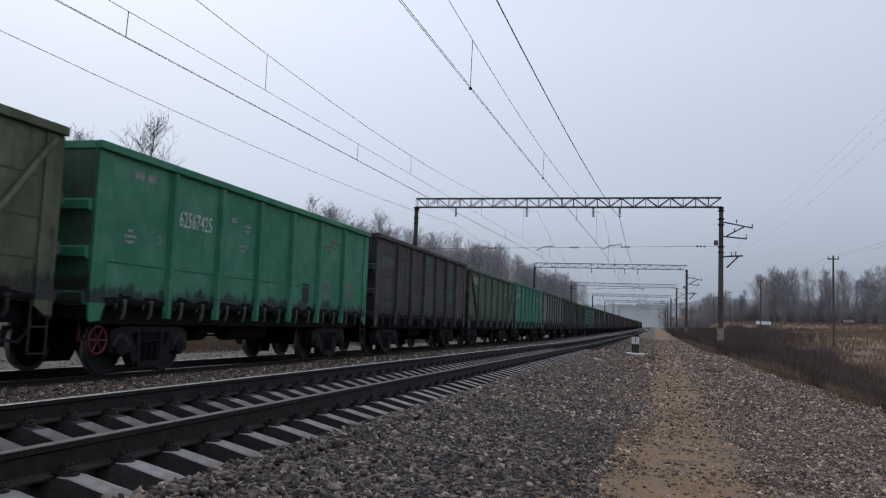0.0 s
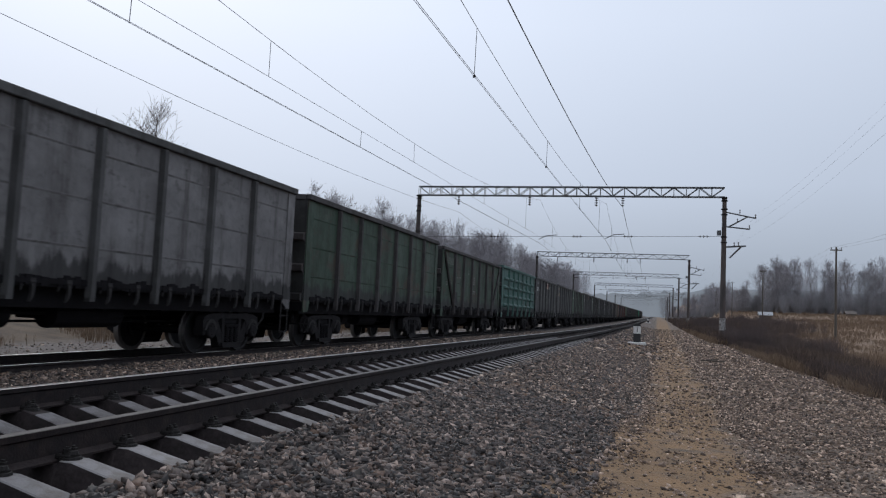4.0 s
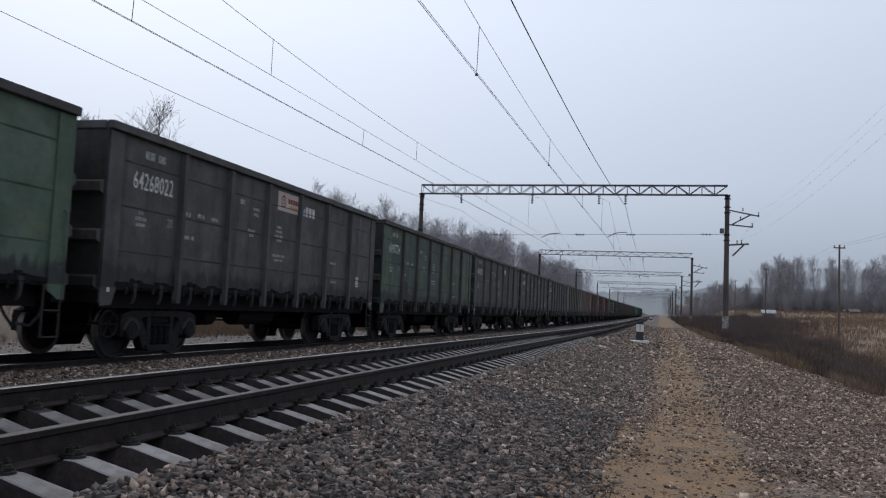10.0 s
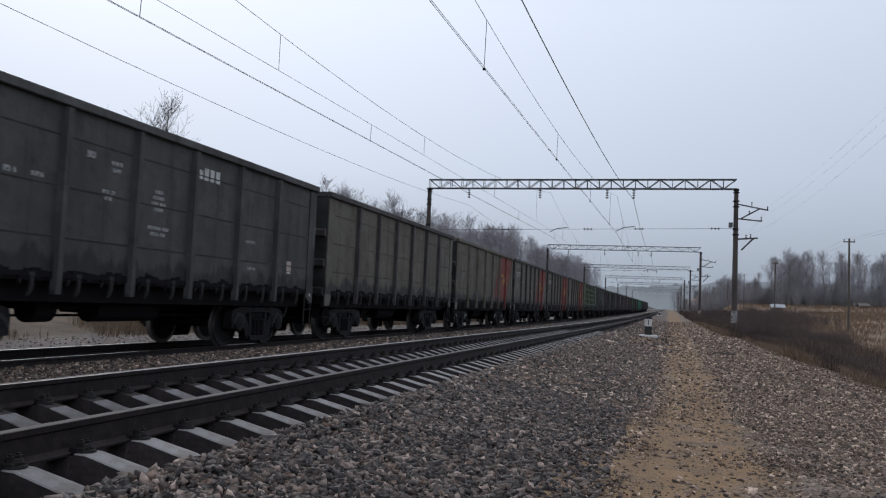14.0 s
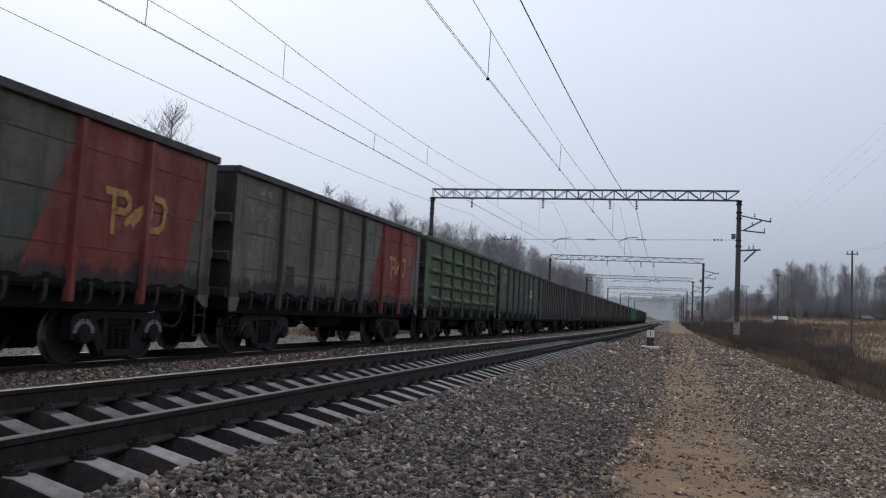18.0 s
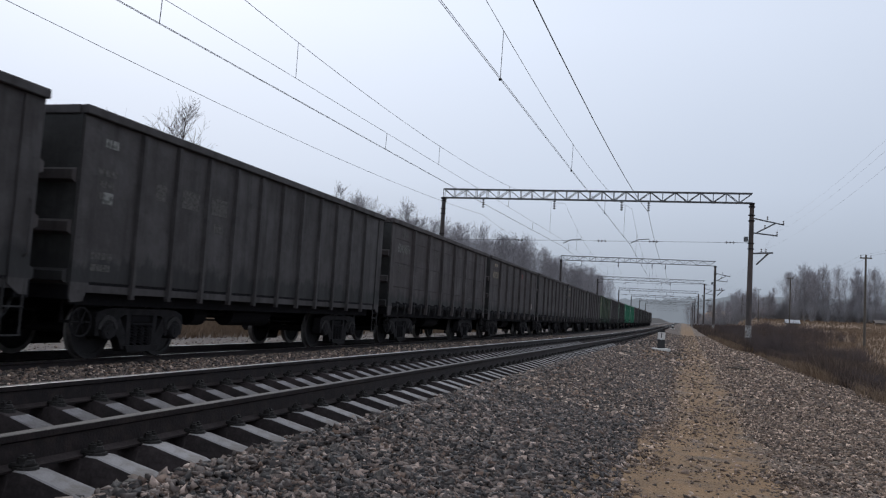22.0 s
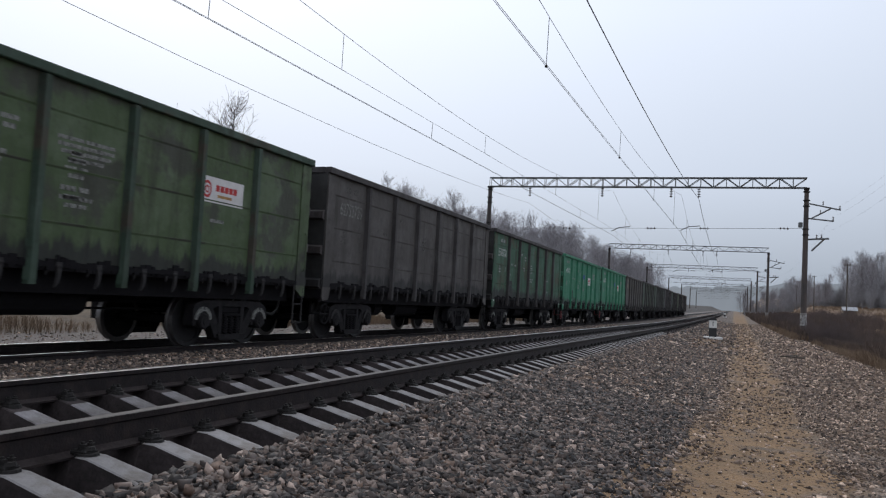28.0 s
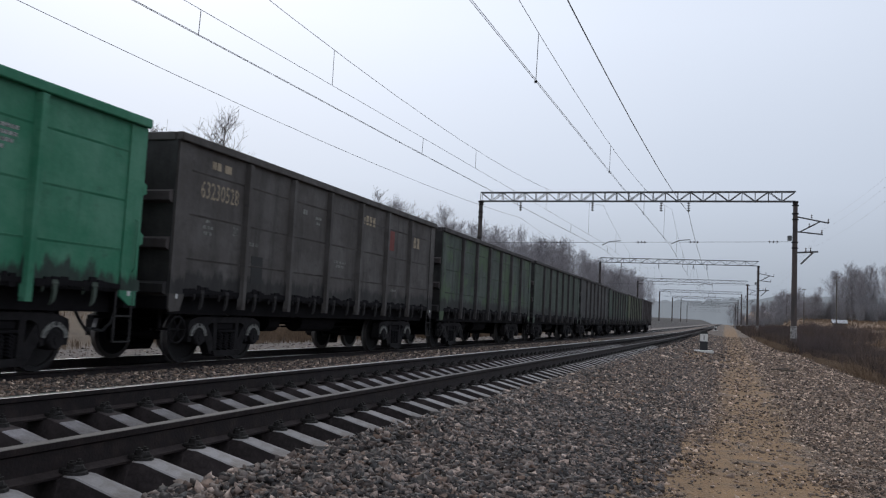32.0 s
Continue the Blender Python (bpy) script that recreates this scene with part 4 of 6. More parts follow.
def scatter_brush(name, zones, mat, label, seed, thin=1.0):
    """Bushes of thin tapered rods that fan out from one root; a zone is x0, x1, y0, y1, bushes, height, rods to a bush."""
    g = np.random.default_rng(seed)
    vs = []
    for x0, x1, y0, y1, count, high, rods in zones:
        px, py = g.uniform(x0, x1, count), g.uniform(y0, y1, count)
        pz = np.array([ground_z(a, b) for a, b in zip(px, py)])
        top = high * g.uniform(0.45, 1.15, count)
        root = np.repeat(np.stack([px, py, pz - 0.1], -1), rods, 0)
        h = np.repeat(top, rods)
        k = len(h)
        th, ln = g.uniform(0, 2 * np.pi, k), g.uniform(0.0, 0.42, k)
        d = np.stack([np.cos(th) * ln, np.sin(th) * ln, np.ones(k)], -1)
        lo, hi = g.uniform(0.0, 0.55, k), g.uniform(0.6, 1.0, k)
        a = root + d * (lo * h)[:, None] + g.normal(0, 0.16, (k, 3)) * np.array([1, 1, 0.1])
        b = a + (d + g.normal(0, 0.22, (k, 3)) * np.array([1, 1, 0.2])) * ((hi - lo * 0.6) * h * 0.8)[:, None]
        r = (0.016 + 0.0026 * h)[:, None] * thin
        for i in range(3):
            an = 2 * np.pi * i / 3
            vs.append(a + r * np.array([np.cos(an), np.sin(an), 0.0]))
        vs.append(b)
        vs[-4:] = [np.stack(vs[-4:], 1).reshape(-1, 3)]
    V = np.concatenate(vs)
    base = np.arange(0, len(V), 4)[:, None, None]
    F_ = (base + np.array([(0, 1, 3), (1, 2, 3), (2, 0, 3)])[None]).reshape(-1, 3)
    ob = mesh_from(name, V.tolist(), F_.tolist(), mat, "stuff")
    return tagged(ob, label, "bushes", "", "stuff")


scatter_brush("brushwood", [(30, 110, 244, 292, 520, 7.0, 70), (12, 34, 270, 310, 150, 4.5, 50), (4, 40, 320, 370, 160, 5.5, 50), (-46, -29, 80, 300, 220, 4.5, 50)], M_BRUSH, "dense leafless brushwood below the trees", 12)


M_BUSH = material("dark_bare_bush_twigs", (0.075, 0.055, 0.052), 0.95, var=0.3, scale=0.6, island=0.45, bump=0, second=(0.115, 0.08, 0.058), second_amount=0.45, second_scale=0.25)
scatter_brush("bank_bushes", [(4.9, 6.3, 13, 28, 330, 0.68, 60), (4.9, 7.0, 26, 50, 380, 0.85, 60), (4.6, 10.4, 48, 90, 540, 1.45, 60), (4.4, 17.0, 90, 190, 760, 2.4, 60)], M_BUSH, "dark brown leafless bushes thick along the embankment's foot", 31, 0.36)


def build_distance():
    """A far wooded ridge behind everything else, haze painted into its glowing colour."""
    m = bpy.data.materials.new("misty_distance")
    m.use_nodes = True
    n, l = m.node_tree.nodes, m.node_tree.links
    n.remove(n["Principled BSDF"])
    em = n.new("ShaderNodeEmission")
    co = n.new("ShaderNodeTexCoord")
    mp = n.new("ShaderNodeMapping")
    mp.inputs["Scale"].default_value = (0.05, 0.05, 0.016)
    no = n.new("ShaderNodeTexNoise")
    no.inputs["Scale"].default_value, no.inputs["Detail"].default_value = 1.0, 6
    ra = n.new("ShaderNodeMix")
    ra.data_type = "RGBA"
    # pale blue-grey emission stands in for the haze
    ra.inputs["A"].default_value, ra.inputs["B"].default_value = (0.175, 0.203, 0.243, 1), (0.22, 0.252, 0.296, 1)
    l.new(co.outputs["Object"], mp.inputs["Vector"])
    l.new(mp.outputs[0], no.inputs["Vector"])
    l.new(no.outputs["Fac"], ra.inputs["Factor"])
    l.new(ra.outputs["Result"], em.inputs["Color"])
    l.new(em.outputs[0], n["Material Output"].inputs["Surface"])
    vs, fs = [], []
    xs = [-900 + 4 * i for i in range(500)]
    for i, x in enumerate(xs):
        top = 32 + 4 * noise.noise((x * 0.006, 0, 0)) + 3 * noise.noise((x * 0.05, 1, 0)) + 3.5 * noise.noise((x * 0.23, 2, 0)) + 2.5 * random.random() + 8 * smooth(-60, 160, x)
        y = 1000 - abs(x) * 0.25
        vs += [(x, y, -20), (x, y, top), (x, y + 12, top - 2), (x, y + 12, -20)]
    for i in range(len(xs) - 1):
        b = i * 4
        fs += [(b, b + 4, b + 5, b + 1), (b + 1, b + 5, b + 6, b + 2), (b + 2, b + 6, b + 7, b + 3)]
    mesh_from("backdrop", vs, fs, m, "structure", "wooded ridge on the horizon, haze painted into its glowing colour", "backdrop")


build_distance()

# ---------------------------------------------------------------- goods wagons
LENGTH = 13.92
WALL, HALF = 1.44, 6.545


def paint(name, col, rust=0.35, grime=(0.05, 0.045, 0.04), rough=0.7, under=None, show=0.6):
    """Old wagon paint: patchy tone, runs of grime, dusty blotches, chips and dents."""
    m = bpy.data.materials.new(name)
    m.use_nodes = True
    n, l = m.node_tree.nodes, m.node_tree.links
    b = n["Principled BSDF"]
    co = n.new("ShaderNodeTexCoord")
    info = n.new("ShaderNodeObjectInfo")
    shift = n.new("ShaderNodeVectorMath")
    shift.operation = "MULTIPLY_ADD"
    l.new(info.outputs["Random"], shift.inputs[0])
    shift.inputs[1].default_value = (0.0, 37.0, 5.0)
    l.new(co.outputs["Object"], shift.inputs[2])

    def grain(scale, stretch, detail=7, rough_=0.6):
        mp = n.new("ShaderNodeMapping")
        mp.inputs["Scale"].default_value = stretch
        l.new(shift.outputs[0], mp.inputs["Vector"])
        t = n.new("ShaderNodeTexNoise")
        t.inputs["Scale"].default_value, t.inputs["Detail"].default_value, t.inputs["Roughness"].default_value = scale, detail, rough_
        l.new(mp.outputs[0], t.inputs["Vector"])
        return t.outputs["Fac"]

    def span(v, lo, hi, to0=0.0, to1=1.0):
        k = n.new("ShaderNodeMapRange")
        k.inputs["From Min"].default_value, k.inputs["From Max"].default_value = lo, hi
        k.inputs["To Min"].default_value, k.inputs["To Max"].default_value = to0, to1
        l.new(v, k.inputs["Value"])
        return k.outputs[0]

    def blend(f, a, c):
        k = n.new("ShaderNodeMix")
        k.data_type = "RGBA"
        l.new(f, k.inputs["Factor"])
        for s, v in (("A", a), ("B", c)):
            if isinstance(v, tuple):
                k.inputs[s].default_value = (*v, 1)
            else:
                l.new(v, k.inputs[s])
        return k.outputs["Result"]

    light = tuple(1.1 * v + 0.3 * sum(col) / 3 + 0.014 for v in col)
    c = blend(span(grain(1.1, (1, 1, 1.3), 9, 0.65), 0.44, 0.66), col, light)
    if under:
        # older or newer paint shows through in ragged patches
        c = blend(span(grain(0.75, (1, 1, 1.1), 8, 0.62), show - 0.02, show + 0.05), c, under)
    # pale dust and scuffs in short runs
    dust = tuple(0.75 * v + 0.22 * sum(col) / 3 + 0.011 for v in col)
    c = blend(span(grain(5.0, (1, 1, 0.4), 9, 0.75), 0.53, 0.72, 0.0, 0.4), c, dust)
    runs = grain(1.0, (2.6, 2.6, 0.32), 8, 0.7)
    c = blend(span(runs, 0.62 - 0.25 * rust, 0.80 - 0.2 * rust, 0.0, 0.65 + 0.35 * rust), c, tuple(v * 0.8 for v in grime))
    c = blend(span(grain(3.2, (1, 1, 1.6), 8, 0.7), 0.59 - 0.1 * rust, 0.70, 0.0, 0.3 + 0.6 * rust), c, tuple(v * 0.55 for v in grime))
    c = blend(span(grain(9.0, (1, 1, 1), 6, 0.7), 0.66, 0.72, 0.0, 0.8 * rust), c, (0.07, 0.04, 0.025))
    c = blend(span(grain(0.45, (1, 1, 1.4), 5), 0.56, 0.72, 0.0, 0.35), c, tuple(0.6 * v + 0.02 for v in col))
    # coal dust caked on the plates above the hatch joints, in a ragged fringe
    sep = n.new("ShaderNodeSeparateXYZ")
    l.new(co.outputs["Object"], sep.inputs[0])

    def calc(op, a, d):
        k = n.new("ShaderNodeMath")
        k.operation = op
        for i, v in enumerate((a, d)):
            if isinstance(v, (int, float)):
                k.inputs[i].default_value = v
            else:
                l.new(v, k.inputs[i])
        return k.outputs[0]

    top = calc("ADD", calc("MULTIPLY", grain(2.3, (1, 1, 0.25), 9, 0.72), 1.25), 0.89 + 0.28 * min(rust, 0.5))
    fringe = calc("MULTIPLY", span(calc("SUBTRACT", top, sep.outputs["Z"]), -0.04, 0.09), calc("MULTIPLY", span(sep.outputs["Z"], 1.24, 1.26), span(sep.outputs["X"], 1.475, 1.47)))
    c = blend(calc("MULTIPLY", fringe, 0.88), c, (0.011, 0.0105, 0.0105))
    l.new(c, b.inputs["Base Color"])
    l.new(span(runs, 0.3, 0.7, rough - 0.12, rough + 0.15), b.inputs["Roughness"])
    bp = n.new("ShaderNodeBump")
    bp.inputs["Strength"].default_value, bp.inputs["Distance"].default_value = 0.9, 0.03
    l.new(grain(1.4, (1, 1, 1), 4), bp.inputs["Height"])
    l.new(bp.outputs[0], b.inputs["Normal"])
    return m


PAINTS = {
    "bright": paint("bright_green_wagon_paint", (0.02, 0.165, 0.088), 0.12, (0.025, 0.085, 0.055)),
    "teal": paint("teal_wagon_paint", (0.022, 0.15, 0.105), 0.2, (0.02, 0.07, 0.05)),
    "bluegreen": paint("faded_blue_green_wagon_paint", (0.036, 0.1, 0.083), 0.35, (0.032, 0.052, 0.044), under=(0.06, 0.085, 0.075), show=0.58),
    "green": paint("dull_green_wagon_paint", (0.044, 0.08, 0.05), 0.4, (0.045, 0.042, 0.027), under=(0.075, 0.092, 0.045), show=0.6),
    "moss": paint("moss_green_wagon_paint", (0.05, 0.08, 0.03), 0.35, (0.042, 0.042, 0.03), under=(0.042, 0.046, 0.031), show=0.535),
    "olive": paint("rusty_olive_wagon_paint", (0.072, 0.09, 0.042), 0.5, (0.08, 0.056, 0.036)),
    "darkgreen": paint("dirty_dark_green_wagon_paint", (0.022, 0.048, 0.028), 0.5, (0.03, 0.024, 0.018), under=(0.05, 0.04, 0.026), show=0.56),
    "faded": paint("faded_sooty_green_wagon_paint", (0.04, 0.06, 0.042), 0.5, (0.03, 0.03, 0.026)),
    "dusty": paint("dusty_grey_wagon_paint", (0.055, 0.048, 0.0435), 0.45, (0.034, 0.03, 0.0275)),
    "silver": paint("weathered_silver_grey_wagon_paint", (0.125, 0.12, 0.12), 0.5, (0.05, 0.045, 0.042)),
    "slate": paint("dirty_slate_grey_wagon_paint", (0.042, 0.041, 0.04), 0.4, (0.025, 0.0225, 0.0215)),
    "grey": paint("grey_brown_wagon_paint", (0.09, 0.079, 0.06), 0.45, (0.058, 0.046, 0.034)),
    "brown": paint("dark_brown_wagon_paint", (0.033, 0.0275, 0.027), 0.45, (0.022, 0.019, 0.0185)),
    "worn": paint("worn_green_wagon_paint", (0.02, 0.085, 0.045), 0.5, (0.048, 0.04, 0.026), under=(0.05, 0.062, 0.033), show=0.55),
    "soot": paint("sooty_grey_brown_wagon_paint", (0.041, 0.0315, 0.0305), 0.45, (0.024, 0.0195, 0.019)),
    "sootteal": paint("sooty_brown_paint_over_teal", (0.036, 0.028, 0.024), 0.4, (0.021, 0.018, 0.017), under=(0.014, 0.075, 0.058), show=0.565),
    "patched": paint("patched_sooty_green_wagon_paint", (0.038, 0.056, 0.042), 0.45, (0.028, 0.028, 0.025), under=(0.055, 0.095, 0.045), show=0.53),
    "rustpatched": paint("rusty_brown_paint_with_grey_green_patches", (0.07, 0.056, 0.04), 0.5, (0.045, 0.042, 0.036), under=(0.055, 0.068, 0.06), show=0.58),
    # near-black end wall: shade of the narrow gap put into the paint
    "black": paint("sooty_black_wagon_end", (0.016, 0.015, 0.014), 0.4, (0.011, 0.01, 0.009)),
    "red": paint("faded_red_wagon_paint", (0.155, 0.021, 0.014), 0.5, (0.085, 0.022, 0.016)),
}
M_NUMBER = material("dull_white_lettering", (0.52, 0.53, 0.51), 0.8, var=0.25, scale=9, fine=50, second=(0.2, 0.2, 0.19), second_amount=0.35, second_scale=14, bump=0)
M_FADED = material("faded_lettering", (0.2, 0.2, 0.185), 0.8, var=0.35, scale=9, fine=50, second=(0.06, 0.06, 0.055), second_amount=0.6, second_scale=14, bump=0)
M_FAINT = material("nearly_worn_off_stencil", (0.085, 0.08, 0.073), 0.8, var=0.4, scale=14, fine=60, second=(0.04, 0.037, 0.034), second_amount=0.7, second_scale=20, bump=0)
M_STENCIL = material("worn_small_stencil", (0.3, 0.31, 0.3), 0.8, var=0.4, scale=14, fine=60, second=(0.1, 0.1, 0.1), second_amount=0.6, second_scale=30, bump=0)
M_YELLOW = material("faded_yellow_lettering", (0.38, 0.21, 0.07), 0.8, var=0.3, scale=9, second=(0.2, 0.09, 0.04), second_amount=0.4, second_scale=8, bump=0)
M_CREAM = material("dusty_cream_lettering", (0.33, 0.27, 0.19), 0.8, var=0.3, scale=9, second=(0.14, 0.11, 0.08), second_amount=0.5, second_scale=10, bump=0)
M_BLUE = material("blue_lettering", (0.03, 0.07, 0.25), 0.7, var=0.2, bump=0)
M_CRIMSON = material("crimson_print", (0.42, 0.03, 0.03), 0.7, var=0.2, bump=0)
M_BOARD = material("white_sign_board", (0.6, 0.58, 0.57), 0.7, var=0.15, bump=0)
M_BUFF = material("buff_plate", (0.42, 0.345, 0.31), 0.8, var=0.2, bump=0)
M_WHEELRED = material("faded_red_handwheel_paint", (0.14, 0.022, 0.025), 0.7, var=0.25, bump=0)
M_SOOT = material("dark_patch", (0.02, 0.02, 0.02), 0.8, var=0.2, bump=0)

LETTER = Matrix(((0, 0, 1, 0), (1, 0, 0, 0), (0, 1, 0, 0), (0, 0, 0, 1)))


def bay_edges(posts):
    inner = HALF - 0.42
    return [-inner + 2 * inner * i / (posts + 1) for i in range(posts + 2)]


def wheel_bm():
    bm = BM()
    pts = [(0.48, -0.065), (0.4785, 0.0), (0.4785, 0.065), (0.41, 0.065), (0.40, 0.03), (0.16, 0.05), (0.15, 0.1), (0.09, 0.1)]
    back = [(0.09, -0.09), (0.15, -0.09), (0.16, -0.01), (0.40, -0.03), (0.42, -0.065), (0.505, -0.065), (0.505, -0.035), (0.4795, -0.028)]
    prof, n = pts[1:] + back, 28
    rings = [[bm.verts.new((u, r * math.cos(2 * math.pi * i / n), r * math.sin(2 * math.pi * i / n))) for i in range(n)] for r, u in prof]
    for a, b in zip(rings, rings[1:] + rings[:1]):
        for i in range(n):
            bm.faces.new((a[i], a[(i + 1) % n], b[(i + 1) % n], b[i]))
    for f in bm.faces:
        c = f.calc_center_median()
        f.material_index = 1 if math.hypot(c.y, c.z) > 0.455 else 0
    bmesh.ops.recalc_face_normals(bm, faces=bm.faces[:])
    return bm


def side_frame_bm():
    """Cast side frame: a level upper chord, jaws over both axle boxes, columns round the springs and a sagging lower chord."""
    bm = BM()
    prism(bm, [(-1.21, 0.66), (-1.18, 0.78), (-0.98, 0.85), (-0.7, 0.87), (0.7, 0.87), (0.98, 0.85), (1.18, 0.78), (1.21, 0.66), (0.62, 0.70), (0.5, 0.755), (-0.5, 0.755), (-0.62, 0.70)], 0, -0.10, 0.10)
    for s in (-1, 1):
        prism(bm, [(s * 0.82, 0.70), (s * 0.60, 0.71), (s * 0.30, 0.27), (s * 0.30, 0.15), (s * 0.50, 0.17)], 0, -0.085, 0.09)
        prism(bm, [(s * 0.42, 0.77), (s * 0.31, 0.77), (s * 0.29, 0.24), (s * 0.40, 0.24)], 0, -0.07, 0.095)
        prism(bm, [(s * 0.62, 0.70), (s * 0.77, 0.70), (s * 0.75, 0.40), (s * 0.69, 0.38)], 0, -0.09, 0.10)
        prism(bm, [(s * 1.08, 0.72), (s * 1.21, 0.70), (s * 1.20, 0.40), (s * 1.11, 0.40)], 0, -0.09, 0.10)
        prism(bm, [(s * 0.55, 0.87), (s * 0.30, 0.87), (s * 0.34, 0.91), (s * 0.51, 0.91)], 0, -0.08, 0.06)
    prism(bm, [(-0.46, 0.23), (0.46, 0.23), (0.40, 0.12), (-0.40, 0.12)], 0, -0.14, 0.14)
    return bm


def axle_box_bm():
    """Roller bearing cap under its adapter."""
    bm = BM()
    rod(bm, (-0.12, 0, 0.475), (0.12, 0, 0.475), 0.15, n=16)
    rod(bm, (0.12, 0, 0.475), (0.15, 0, 0.475), 0.15, 0.125, n=16)
    rod(bm, (0.15, 0, 0.475), (0.165, 0, 0.475), 0.07, n=10)
    box(bm, -0.1, 0.105, -0.165, 0.165, 0.52, 0.69, 0.02)
    return bm


def jaw_bm():
    """The arched lip of the side frame over an axle box, with the hole for its pin."""
    bm = BM()
    pts = [(0.25 * math.cos(a), 0.475 + 0.27 * math.sin(a)) for a in (0.15, 0.45, 0.8, 1.2, 1.57, 1.94, 2.34, 2.69, 2.99)]
    for (ya, za), (yb, zb) in zip(pts, pts[1:]):
        prism(bm, [(ya, za), (ya * 0.72, 0.475 + (za - 0.475) * 0.72), (yb * 0.72, 0.475 + (zb - 0.475) * 0.72), (yb, zb)], 0, 0.10, 0.135)
    bmesh.ops.remove_doubles(bm, verts=bm.verts[:], dist=0.0005)
    return bm


def springs_bm():
    """Coil springs as stacked turns on the lower chord, and the bolster end that they carry."""
    bm = BM()
    for y in (-0.19, 0.0, 0.19):
        for x in (-0.06, 0.05):
            for i in range(7):
                z = 0.23 + i * 0.048
                rod(bm, (x, y, z), (x, y + 0.02, z + 0.03), 0.082, n=8)
    box(bm, -0.14, 0.12, -0.29, 0.29, 0.57, 0.62, 0.01)
    box(bm, -0.14, 0.07, -0.27, 0.27, 0.62, 0.75, 0.02)
    return bm


def latch_bm():
    """Hatch lock: a curved claw tapering to its point, hung below the wall's lower edge, with its pin."""
    bm = BM()
    prism(bm, [(-0.05, 1.33), (0.06, 1.33), (0.058, 1.22), (0.048, 1.12), (0.02, 1.04), (-0.045, 0.985), (-0.02, 1.05), (-0.006, 1.13), (-0.014, 1.22)], 0, WALL - 0.01, WALL + 0.035)
    rod(bm, (WALL + 0.03, -0.05, 1.285), (WALL + 0.03, 0.06, 1.285), 0.018, n=6)
    prism(bm, [(-0.24, 1.3), (-0.15, 1.3), (-0.17, 1.2), (-0.2, 1.15), (-0.2, 1.22)], 0, WALL - 0.015, WALL + 0.015)
    return bm


